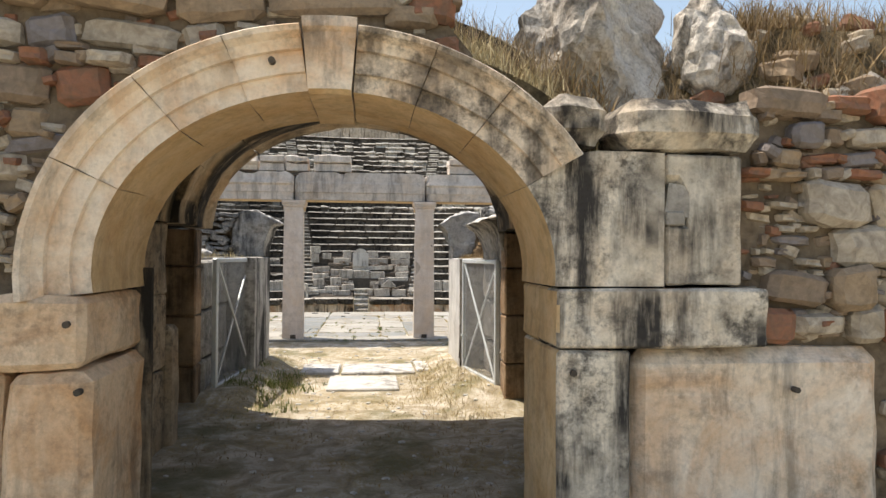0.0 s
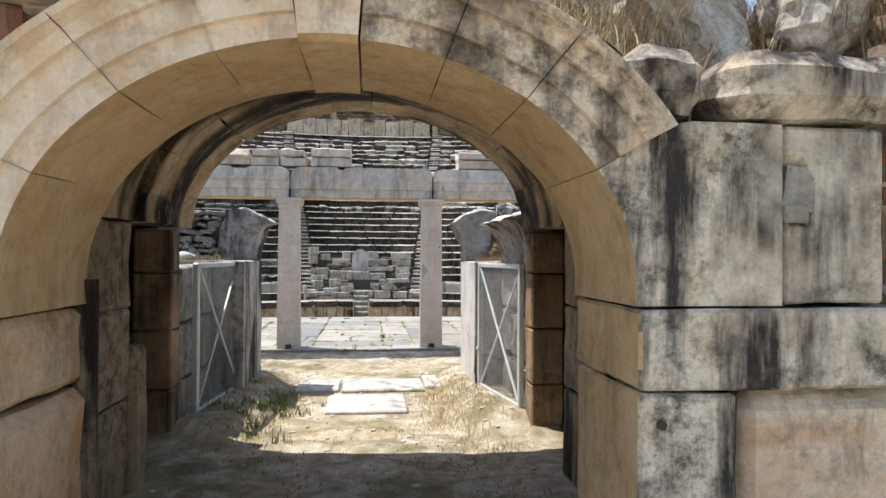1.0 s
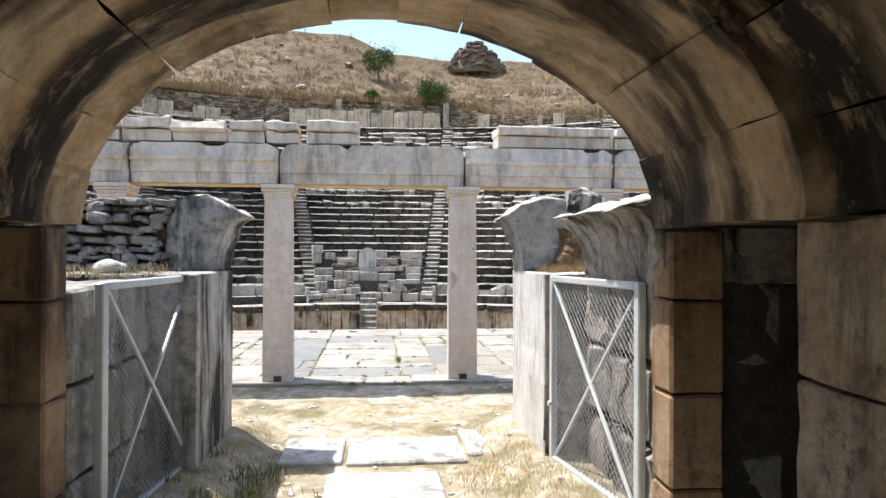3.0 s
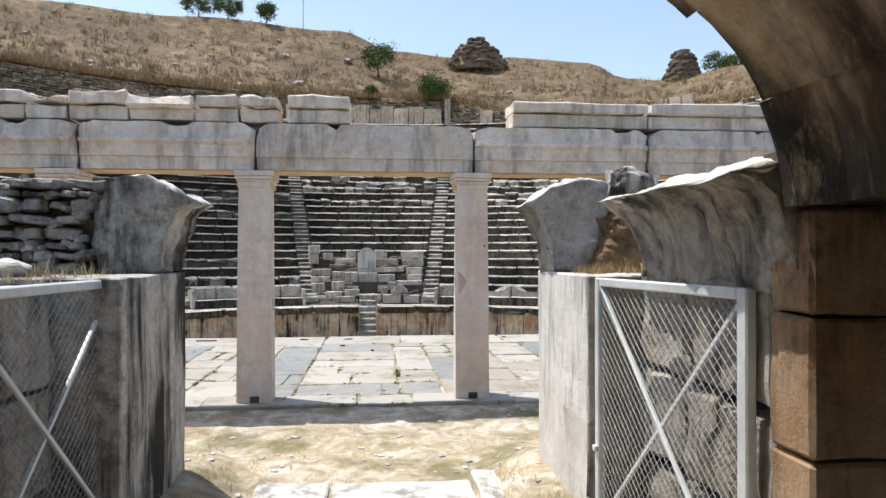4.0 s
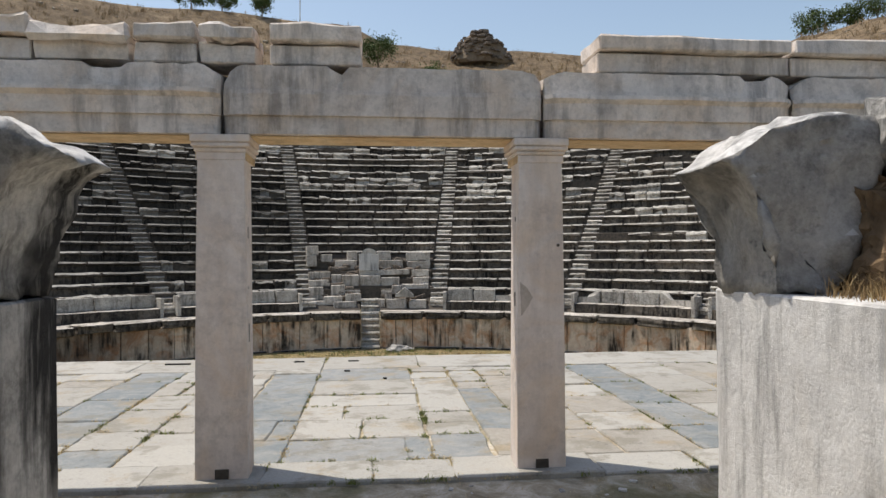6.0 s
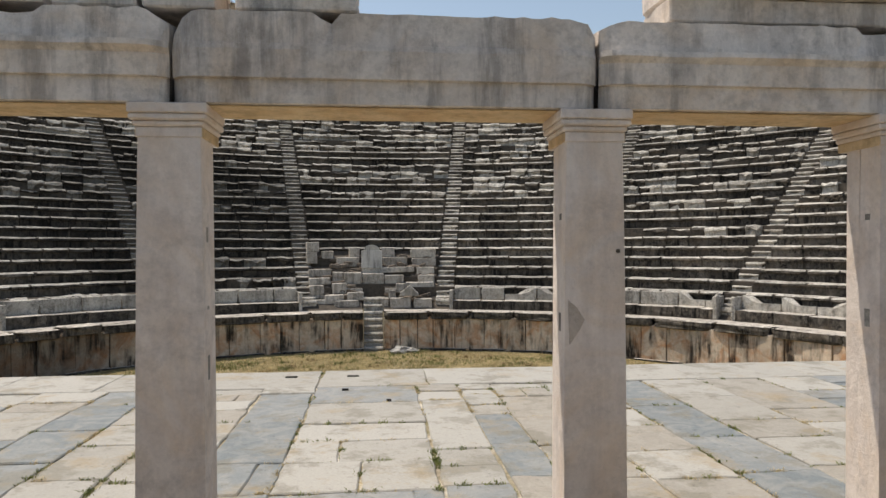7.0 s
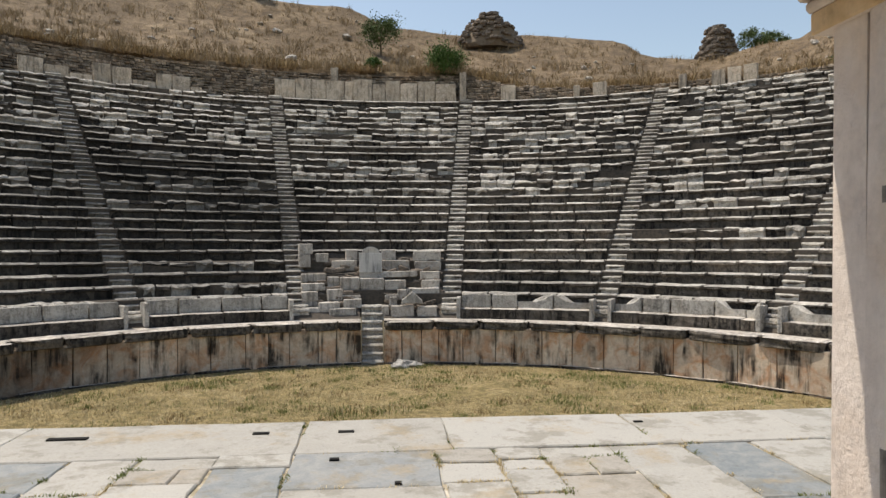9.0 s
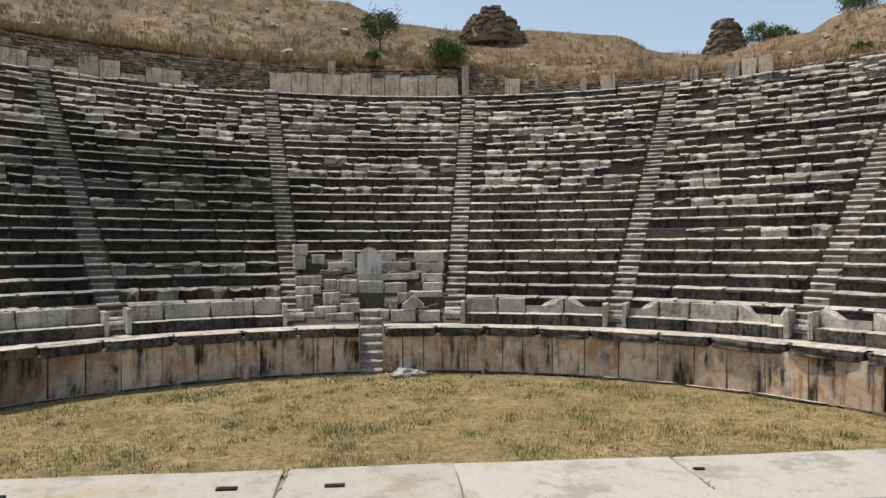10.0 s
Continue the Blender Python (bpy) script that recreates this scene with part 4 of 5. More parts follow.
for x in PILLARS:
    pillar(x)
beam_joints = [-8.6, -5.9, -3.62, -1.575, 1.08, 3.31, 5.75, 8.6]
for i, (a, b) in enumerate(zip(beam_joints, beam_joints[1:])):
    t = thing("architrave_beam", ((a + b) / 2, 14.2, 2.91), ("blue-grey" if i == 3 else "pale grey") + " marble architrave beam resting on the pillars", "beam", "architrave beams")
    bm = bmesh.new()
    lofts = []
    prof = [(14.46, 2.91), (14.02, 2.91), (13.99, 2.915), (13.985, 3.06), (13.955, 3.065), (13.95, 3.20), (13.90, 3.235), (13.905, 3.27), (13.96, 3.275), (13.965, 3.47), (14.46, 3.49)]
    noise.seed_set(i + 1)
    hi = 3.50 if i in (2, 4) else 3.47
    nseg = max(6, int((b - a) / 0.06))
    for k, x in enumerate(steps(a + 0.009, b - 0.009, nseg)):
        end = min(k, nseg - k)
        bite = noise.noise(Vector((x * 2.2, i * 5, 0)))
        chip = (0.035 + 0.04 * abs(noise.noise(Vector((x * 9, i, 7)))) if bite > 0.28 else 0.012 * noise.noise(Vector((x * 11, i, 2)))) + (0.07, 0.035, 0.012, 0.0)[min(end, 3)] * (0.6 + noise.random())
        worn = max(0.0, noise.noise(Vector((x * 1.6, i * 9, 3)))) if i != 3 else 0.85
        loop = []
        for j, (y, z) in enumerate(prof):
            yy = y + (0.055 * worn if j in (6, 7) else 0) + ((0.06, 0.015)[end] if end < 2 and 1 < j < 9 else 0.5 * chip if j == 9 else 0.0)
            zz = z - (chip if j == 9 else 0.35 * chip if j == 10 else 0) + (0.012 * noise.noise(Vector((x * 3, j, i))) if j > 8 else 0)
            loop.append(bm.verts.new((x, yy + 0.004 * noise.noise(Vector((x * 5, j, i))), zz)))
        lofts.append(loop)
    n = len(prof)
    for p, q in zip(lofts, lofts[1:]):
        for j in range(n):
            bm.faces.new((p[j], p[(j + 1) % n], q[(j + 1) % n], q[j]))
    bm.faces.new(lofts[0]), bm.faces.new(list(reversed(lofts[-1])))
    bmesh.ops.triangulate(bm, faces=[f for f in bm.faces if len(f.verts) > 4])
    part("beam", bm, M_ARCHITRAVE, t)
    # thin ochre plate: patina and warm light off the paving as colour
    part("soffit", box_bm(a + 0.03, b - 0.03, 14.03, 14.45, 2.898, 2.906, 0), M_OCHRE, t, "ochre underside, warm bounced light in its colour")
for a, b, z1, worn in ((-8.6, -6.6, 3.80, 0.02), (-6.58, -5.2, 3.82, 0.03), (-5.18, -4.22, 3.82, 0.03), (-4.2, -3.75, 3.76, 0.06), (-3.72, -3.05, 3.83, 0.03), (-3.04, -2.30, 3.78, 0.07), (-2.27, -1.78, 3.80, 0.03), (-1.76, -1.30, 3.79, 0.06), (-1.2, -0.44, 3.82, 0.02), (1.56, 3.31, 3.80, 0.02), (3.32, 5.2, 3.82, 0.02), (5.22, 8.6, 3.82, 0.03)):
    t = thing("cornice_block", ((a + b) / 2, 14.2, 3.5), "weathered marble cornice block on the architrave", "block", "cornice blocks")
    part("body", stone_bm(a, b, 14.0, 14.46, 3.485, 3.66, 0.015, worn * 0.5, 3, a), M_ARCHITRAVE, t)
    part("lip", stone_bm(a, b, 13.93, 14.46, 3.66, z1, 0.02, worn, 4, b), M_ARCHITRAVE, t)

stage = thing("stage_floor", (0, 17, 0), "floor of large white and blue-grey marble slabs with weeds in the joints", "floor", kind="structure")
part("bedding", box_bm(-13.5, 13.5, 13.95, 20.58, -2.3, 0.078, 0), M_EARTH, stage)
prng = random.Random(11)
JOINTS = []


def slab(x0, x1, y0, y1, top, material=None):
    """One worn paving slab with uneven outline, its arrises rubbed off."""
    bm = bmesh.new()
    g = 0.007
    JOINTS.append((x0, x1, y0, y1))
    pts = []
    cor = [(x0 + g, y0 + g), (x1 - g, y0 + g), (x1 - g, y1 - g), (x0 + g, y1 - g)]
    cor = [(px + prng.uniform(-0.02, 0.02), py + prng.uniform(-0.02, 0.02)) for px, py in cor]
    for (ax, ay), (bx, by) in zip(cor, cor[1:] + cor[:1]):
        n = 4
        for k in range(n):
            f = k / n
            w = 0.0 if k == 0 else prng.uniform(-0.012, 0.012)
            pts.append((ax + (bx - ax) * f + w, ay + (by - ay) * f + w))
    cx, cy = (x0 + x1) / 2, (y0 + y1) / 2
    tilt = prng.uniform(-0.006, 0.006)
    low = [bm.verts.new((px, py, 0.0)) for px, py in pts]
    mid = [bm.verts.new((px, py, top - 0.012 + tilt * (px - cx))) for px, py in pts]
    hi = [bm.verts.new((px + 0.012 * (1 if px < cx else -1), py + 0.012 * (1 if py < cy else -1), top + tilt * (px - cx) + prng.uniform(-0.003, 0.003))) for px, py in pts]
    n = len(pts)
    for lo_, up_ in ((low, mid), (mid, hi)):
        for k in range(n):
            bm.faces.new((lo_[k], lo_[(k + 1) % n], up_[(k + 1) % n], up_[k]))
    c = bm.verts.new((cx, cy, top))
    for k in range(n):
        bm.faces.new((hi[k], hi[(k + 1) % n], c))
    part("slab", bm, material or PAVE[prng.choice("wwwbbtt")], stage)


def fill_strip(x0, x1, y0, y1, lmin, lmax):
    y = y0
    while y < y1 - 0.05:
        L = prng.uniform(lmin, lmax)
        e = y + L if y1 - (y + L) > 0.4 else y1
        if x1 - x0 > 0.9 and prng.random() < 0.35:
            c = x0 + (x1 - x0) * prng.uniform(0.35, 0.65)
            slab(x0, c, y, e, 0.10 + prng.uniform(-0.012, 0.008)), slab(c, x1, y, e, 0.10 + prng.uniform(-0.012, 0.008))
        else:
            slab(x0, x1, y, e, 0.10 + prng.uniform(-0.012, 0.008))
        y = e


def fill_row(y0, y1, top, lmin, lmax, material=None, xa=-9.4, xb=9.4):
    x = xa
    while x < xb:
        L = prng.uniform(lmin, lmax)
        slab(x, x + L, y0, y1, top + prng.uniform(-0.01, 0.01), material)
        x += L


def strip(x0, x1, ends, tones, split=None):
    """A strip of slabs running away from the pillars: where each one ends, its tone, and where some are halved."""
    y = 14.42
    for k, (e, tone) in enumerate(zip(ends, tones)):
        cuts = [x0] + ([split[k]] if split and k in split else []) + [x1]
        for a, b in zip(cuts, cuts[1:]):
            slab(a, b, y, e, 0.10 + prng.uniform(-0.010, 0.008), PAVE[tone])
        y = e


fill_row(13.86, 14.42, 0.105, 0.5, 1.3, PAVE["w"])
x = -9.4
while x < -4.85:
    w = min(prng.uniform(0.5, 1.1), -4.82 - x)
    fill_strip(x, x + w, 14.42, 19.35, 0.4, 1.35)
    x += w
strip(-4.82, -3.95, (15.3, 16.1, 17.0, 18.25, 18.75, 19.35), "wtbwtw")
strip(-3.95, -3.25, (15.2, 16.2, 17.3, 18.5, 19.35), "wbbbb")
strip(-3.25, -2.62, (15.0, 15.7, 16.7, 17.5, 18.4, 19.35), "bwwwtw", {4: -2.9})
strip(-2.62, -1.89, (15.1, 15.6, 16.3, 16.9, 17.5, 18.1, 18.6, 19.0, 19.35), "wwtwwtwtw", {2: -2.2, 5: -2.3, 7: -2.15})
strip(-1.89, -1.18, (15.2, 16.0, 17.5, 19.0, 19.35), "bbbbw", {1: -1.42})
strip(-1.18, 0.19, (15.17, 15.95, 16.66, 17.33, 18.34, 19.35), "bwwwwb", {0: -0.05, 1: -0.49, 2: -0.70})
strip(0.19, 0.76, (15.24, 15.75, 16.27, 18.4, 18.95, 19.35), "bwwwwt")
strip(0.76, 1.22, (15.4, 16.4, 17.6, 18.1, 18.7, 19.0, 19.35), "tbbtwww")
strip(1.22, 1.95, (15.3, 16.3, 17.4, 18.5, 19.0, 19.35), "tttttw", {4: 1.6})
strip(1.95, 2.72, (15.2, 16.0, 16.9, 17.7, 18.6, 19.35), "twtwww")
strip(2.72, 3.45, (15.3, 16.4, 17.8, 19.35), "bbbb", {1: 3.1})
strip(3.45, 4.3, (15.4, 16.3, 17.0, 18.2, 19.35), "twtww")
x = 4.3
while x < 9.4:
    w = prng.uniform(0.5, 1.1)
    fill_strip(x, x + w, 14.42, 19.35, 0.4, 1.35)
    x += w
x = -9.4
for e in (-7.2, -5.6, -4.17, -1.18, 0.37, 2.5, 4.3, 6.1, 7.6, 9.4):
    slab(x, e, 19.35, 20.62, 0.105 + prng.uniform(-0.008, 0.012), PAVE["w"])
    x = e
# slots are flat near-black boxes: their inner shade put into the colour
for gx_, gy_, wx, wy in ((-0.71, 20.1, 0.17, 0.07), (-1.62, 20.12, 0.17, 0.07), (-0.78, 19.12, 0.09, 0.06), (-3.6, 20.1, 0.4, 0.08), (2.6, 20.2, 0.1, 0.05), (-0.2, 18.4, 0.06, 0.06)):
    part("drain_slot", box_bm(gx_ - wx / 2, gx_ + wx / 2, gy_ - wy / 2, gy_ + wy / 2, 0.05, 0.119, 0), M_HOLE, stage, "slot in the slab, its shade a flat dark box")

# ---- seating ----
RISE, RUN, RHO2, Z2, ROWS_N = 0.426, 0.572, 16.1, 0.38, 27
R_POD = 14.35
A0 = -0.85
STAIRS = [A0 + 10.65 + 21.3 * k for k in range(-3, 4)]
srng = random.Random(3)


def unit_seats(name, material, count, rough):
    """A seat stone: one unit long, with a lip that overhangs its worn riser."""
    out = []
    for i in range(count):
        bm = bmesh.new()
        prof = [(0.5, -0.5), (-0.38, -0.5), (-0.37, 0.10), (-0.5, 0.22), (-0.5, 0.36), (-0.40, 0.5), (0.5, 0.49)]
        off = Vector((i * 4.7, i * 1.3, 0))
        loops = []
        for x in (-0.5, -0.47, -0.2, 0.08, 0.3, 0.47, 0.5):
            loop = []
            for y, z in prof:
                v = Vector((x, y, z))
                k = noise.fractal(v * 2.4 + off, 1.0, 2.0, 3) * rough
                edge = 0.03 if abs(x) == 0.5 else 0.0
                loop.append(bm.verts.new((x, y + k * 0.7 + (edge if y < 0 else 0), z + (k - edge if z > 0 else 0))))
            loops.append(loop)
        n = len(prof)
        for p, q in zip(loops, loops[1:]):
            for j in range(n):
                bm.faces.new((p[j], p[(j + 1) % n], q[(j + 1) % n], q[j]))
        bm.faces.new(loops[0]), bm.faces.new(list(reversed(loops[-1])))
        bmesh.ops.triangulate(bm, faces=[f for f in bm.faces if len(f.verts) > 4])
        me = finish(bm, name, material)
        # upward faces take the pale stone: worn, sunlit tops put into the colour
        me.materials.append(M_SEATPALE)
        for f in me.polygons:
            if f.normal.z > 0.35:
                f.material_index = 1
        out.append(me)
    return out


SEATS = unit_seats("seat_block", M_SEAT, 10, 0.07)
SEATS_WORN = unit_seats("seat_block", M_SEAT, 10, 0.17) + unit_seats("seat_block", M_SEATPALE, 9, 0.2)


def at_ring(rho, phi, z):
    x, y = ring(rho, phi)
    return Matrix.Translation((x, y, z)) @ Matrix.Rotation(radians(-phi), 4, "Z")


def arc_steps_bm(p0, p1, treads):
    """A stepped body of revolution. treads: (rho, z) outline from front to back."""
    bm = bmesh.new()
    n = max(2, int((p1 - p0) / 1.5))
    loops = [[bm.verts.new((*ring(r_, p), z)) for r_, z in treads] for p in steps(p0, p1, n)]
    for a, b in zip(loops, loops[1:]):
        for j in range(len(treads) - 1):
            bm.faces.new((a[j], a[j + 1], b[j + 1], b[j]))
    return bm


outline = [(R_POD + 0.25, Z_ORCH), (R_POD + 0.25, -0.70), (15.3, -0.70), (15.3, -0.62)]
for n in range(2, ROWS_N + 1):
    outline += [(RHO2 + RUN * (n - 2) + 0.10, Z2 + RISE * (n - 3) - 0.02), (RHO2 + RUN * (n - 2) + 0.10, Z2 + RISE * (n - 2) - 0.06)]
outline += [(32.6, Z2 + RISE * 25 - 0.06)]
edges_phi = [-66.0] + STAIRS + [86.0]
for wi, (p0, p1) in enumerate(zip(edges_phi, edges_phi[1:])):
    mid = (p0 + p1) / 2
    x, y = ring(20, mid)
    wedge = thing("seating_wedge", (x, y, 0), "wedge of dark weathered stone seat rows, upper rows broken", "seating", "seating wedges")
    central = abs(mid - A0) < 3
    if central:
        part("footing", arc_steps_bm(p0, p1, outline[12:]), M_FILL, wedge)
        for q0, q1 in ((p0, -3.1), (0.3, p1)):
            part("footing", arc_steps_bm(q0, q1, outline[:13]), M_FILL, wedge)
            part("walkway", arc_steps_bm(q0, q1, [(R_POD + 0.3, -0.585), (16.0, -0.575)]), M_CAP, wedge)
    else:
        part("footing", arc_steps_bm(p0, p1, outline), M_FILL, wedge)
    for n in range(2, ROWS_N + 1):
        rho = RHO2 + RUN * (n - 2)
        z = Z2 + RISE * (n - 2)
        half = math.degrees(0.40 / rho)
        lo, hi_ = p0 + half, p1 - half
        if central and n <= 5:
            continue
        ruin = srng.random() < (0.08 if n < 11 else 0.55) or 19 < n < 24
        p = lo
        while p < hi_ - 0.05:
            if ruin:
                L = srng.uniform(0.45, 1.1)
            else:
                L = srng.uniform(0.9, 2.0)
            d = math.degrees(L / rho)
            if hi_ - (p + d) < math.degrees(0.45 / rho):
                d = hi_ - p
            L = radians(d) * rho
            k = srng.random()
            drop = srng.uniform(0, 0.10) if ruin else srng.uniform(0, 0.02)
            push = srng.uniform(-0.10, 0.10) if ruin else srng.uniform(-0.015, 0.015)
            if not (ruin and k < 0.02):
                m = at_ring(rho + 0.36 + push, p + d / 2, z - RISE / 2 - drop)
                m = m @ Matrix.Rotation(srng.uniform(-0.03, 0.03) if ruin else srng.uniform(-0.004, 0.004), 4, "Y") @ Matrix.Rotation(srng.uniform(-0.08, 0.08) if ruin else 0, 4, "Z")
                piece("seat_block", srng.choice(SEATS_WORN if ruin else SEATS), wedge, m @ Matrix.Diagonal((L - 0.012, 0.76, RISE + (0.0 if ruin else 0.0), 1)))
            p += d

STEP = unit_seats("step", M_SEATPALE, 6, 0.08)
for si, ps in enumerate(STAIRS):
    x, y = ring(17, ps)
    st = thing("stairway", (x, y, 0), "narrow worn stone stairway between the seat rows", "stairs", "radial stairways")
    for n in range(0, 2 * (ROWS_N - 1) + 3):
        rho = RHO2 + RUN * (n / 2 - 1) + 0.02
        z = Z2 + RISE * (n / 2 - 2) + RISE / 2
        piece("step", srng.choice(STEP), st, at_ring(rho + 0.28, ps + srng.uniform(-0.05, 0.05), z - 0.12) @ Matrix.Rotation(srng.uniform(-0.03, 0.03), 4, "Y") @ Matrix.Diagonal((0.74, 0.56, 0.24 if n else 0.46, 1)))

STUMP_ROCKS = unit_rocks("rubble_stone", M_STUMP, 8)

# honour bench along the walkway
NOOK = unit_stones("tribune_block", M_CAP, 6, 0.05, 0.03, 2)
BENCH = unit_stones("bench_seat", M_SEAT, 6, 0.05, 0.03, 2)
BACKS = unit_stones("bench_back", M_SEATPALE, 4, 0.05, 0.04, 2)
BROKEN = []
for i in range(4):
    bm = stone_bm(-0.5, 0.5, -0.5, 0.5, -0.5, 0.5, 0.05, 0.03, 3, 300 + i, 2.0)
    s = 1 if i % 2 else -1
    for v in bm.verts:
        if v.co.z > 0:
            v.co.z -= (v.co.z + 0.4) * min(1, max(0, 0.5 + s * v.co.x * 1.3 + 0.3 * noise.noise(v.co * 3 + Vector((i, 0, 0)))))
    BROKEN.append(finish(bm, "bench_back", M_SEATPALE))
for wi, (p0, p1) in enumerate(zip(edges_phi, edges_phi[1:])):
    mid = (p0 + p1) / 2
    if abs(mid - A0) < 3:
        continue
    x, y = ring(15.6, mid)
    bench = thing("honour_bench", (x, y, -0.6), "pale stone bench with " + ("a partly broken" if mid > 5 else "a low") + " backrest along the walkway", "bench", "honour benches")
    part("walkway", arc_steps_bm(p0, p1, [(R_POD + 0.3, -0.585), (15.95, -0.575), (16.3, -0.575)]), M_CAP, bench)
    p = p0 + 1.5
    while p < p1 - 1.5:
        L = srng.uniform(0.9, 1.5)
        d = math.degrees(L / 15.5)
        if p1 - 1.5 - (p + d) < 1.5:
            d = p1 - 1.5 - p
        L = radians(d) * 15.5
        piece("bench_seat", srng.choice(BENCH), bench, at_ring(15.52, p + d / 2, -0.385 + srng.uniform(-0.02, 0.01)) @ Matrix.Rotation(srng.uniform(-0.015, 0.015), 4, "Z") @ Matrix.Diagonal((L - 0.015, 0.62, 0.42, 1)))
        k = srng.random()
        if mid > 5 and k < 0.6:
            piece("bench_back", srng.choice(BROKEN), bench, at_ring(15.86, p + d / 2, 0.06) @ Matrix.Rotation(srng.uniform(-0.05, 0.05), 4, "Z") @ Matrix.Diagonal((L - 0.02, 0.22, srng.uniform(0.5, 0.66), 1)))
        elif mid < 5 or k < 0.95:
            piece("bench_back", srng.choice(BACKS), bench, at_ring(15.86, p + d / 2, 0.07) @ Matrix.Diagonal((L - 0.015, 0.20, 0.50, 1)))
        p += d
    for q in (p0 + 1.25, p1 - 1.25):
        piece("bench_end", srng.choice(BACKS), bench, at_ring(15.55, q, -0.16 + srng.uniform(-0.06, 0.04)) @ Matrix.Diagonal((0.15, 0.66, 0.84, 1)))

# podium round the orchestra
podium = thing("podium_wall", (CX, CY + R_POD, Z_ORCH), "low curved wall of rust-stained upright marble slabs with a projecting cap", "wall", kind="structure")
ORTHO = unit_stones("podium_slab", M_PODIUM, 8, 0.02, 0.012, 2)
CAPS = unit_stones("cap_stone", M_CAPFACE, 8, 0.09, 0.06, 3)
# fronts near black, tops pale: lichen plus shade and sun in the colour
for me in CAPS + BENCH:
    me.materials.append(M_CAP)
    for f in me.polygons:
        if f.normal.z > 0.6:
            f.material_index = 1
GAP = (-1.4 - 1.62, -1.4 + 1.62)
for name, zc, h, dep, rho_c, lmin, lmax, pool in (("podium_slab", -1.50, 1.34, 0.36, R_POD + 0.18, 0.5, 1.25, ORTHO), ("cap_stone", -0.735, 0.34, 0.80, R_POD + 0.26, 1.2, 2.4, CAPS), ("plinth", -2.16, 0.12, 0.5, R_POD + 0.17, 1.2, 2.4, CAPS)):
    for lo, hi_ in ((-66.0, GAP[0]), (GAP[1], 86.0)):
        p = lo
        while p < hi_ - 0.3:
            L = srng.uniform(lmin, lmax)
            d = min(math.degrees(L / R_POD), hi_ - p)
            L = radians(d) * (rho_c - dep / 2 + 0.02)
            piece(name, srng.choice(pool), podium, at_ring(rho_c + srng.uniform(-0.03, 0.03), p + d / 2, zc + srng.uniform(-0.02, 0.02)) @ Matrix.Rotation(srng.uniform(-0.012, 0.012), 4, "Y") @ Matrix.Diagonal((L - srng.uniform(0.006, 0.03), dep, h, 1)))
            p += d
pst = thing("podium_stair", (*ring(14.6, -1.4), Z_ORCH), "small worn stair up through the podium wall", "stairs")
for k in range(8):
    piece("step", srng.choice(STEP), pst, at_ring(R_POD + 0.12 + 0.21 * k, -1.4, Z_ORCH + 0.14 + 0.275 * k - 0.15) @ Matrix.Diagonal((0.80, 0.5, 0.33, 1)))

# broken seat of honour in the middle: fallen and rebuilt blocks
nook = thing("ruined_tribune", (*ring(16.5, A0), -0.6), "heap of pale rebuilt blocks and rubble about a carved throne back", "ruin")
part("rubble_core", arc_steps_bm(-10.0, 8.4, [(16.2, -0.6), (16.2, -0.2), (16.35, -0.1), (16.4, 0.45), (17.0, 0.6), (17.0, 1.1), (17.6, 1.2), (17.6, 1.6), (18.3, 1.7), (18.5, 2.0)]), M_FILL, nook)
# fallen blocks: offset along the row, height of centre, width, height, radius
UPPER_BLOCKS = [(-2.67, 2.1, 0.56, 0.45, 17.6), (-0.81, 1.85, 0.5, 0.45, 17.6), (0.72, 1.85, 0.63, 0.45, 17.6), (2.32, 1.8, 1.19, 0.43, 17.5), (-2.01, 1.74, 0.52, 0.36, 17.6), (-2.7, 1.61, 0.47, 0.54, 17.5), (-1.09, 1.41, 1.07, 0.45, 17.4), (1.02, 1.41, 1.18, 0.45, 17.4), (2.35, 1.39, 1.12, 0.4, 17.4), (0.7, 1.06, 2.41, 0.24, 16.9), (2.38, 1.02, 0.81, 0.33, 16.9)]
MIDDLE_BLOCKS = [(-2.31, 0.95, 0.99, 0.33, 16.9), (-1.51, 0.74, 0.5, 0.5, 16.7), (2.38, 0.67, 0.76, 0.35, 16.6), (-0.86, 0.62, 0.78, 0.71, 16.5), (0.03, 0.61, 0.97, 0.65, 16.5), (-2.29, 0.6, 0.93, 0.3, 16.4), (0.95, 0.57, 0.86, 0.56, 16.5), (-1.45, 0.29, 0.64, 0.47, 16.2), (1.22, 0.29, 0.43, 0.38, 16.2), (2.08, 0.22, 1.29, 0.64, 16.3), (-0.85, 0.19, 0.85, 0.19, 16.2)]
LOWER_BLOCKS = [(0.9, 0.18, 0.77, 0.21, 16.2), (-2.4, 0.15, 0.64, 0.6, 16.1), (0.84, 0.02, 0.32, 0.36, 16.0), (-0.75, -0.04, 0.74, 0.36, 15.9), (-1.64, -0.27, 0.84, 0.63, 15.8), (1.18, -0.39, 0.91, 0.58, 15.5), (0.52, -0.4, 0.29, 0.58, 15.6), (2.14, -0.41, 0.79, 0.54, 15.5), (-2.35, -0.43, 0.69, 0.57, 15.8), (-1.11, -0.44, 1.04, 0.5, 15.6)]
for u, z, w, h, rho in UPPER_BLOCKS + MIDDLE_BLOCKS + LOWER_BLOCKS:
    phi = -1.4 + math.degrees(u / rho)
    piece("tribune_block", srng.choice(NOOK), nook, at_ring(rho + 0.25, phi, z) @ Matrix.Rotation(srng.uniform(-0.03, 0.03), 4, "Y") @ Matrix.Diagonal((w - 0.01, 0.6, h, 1)))
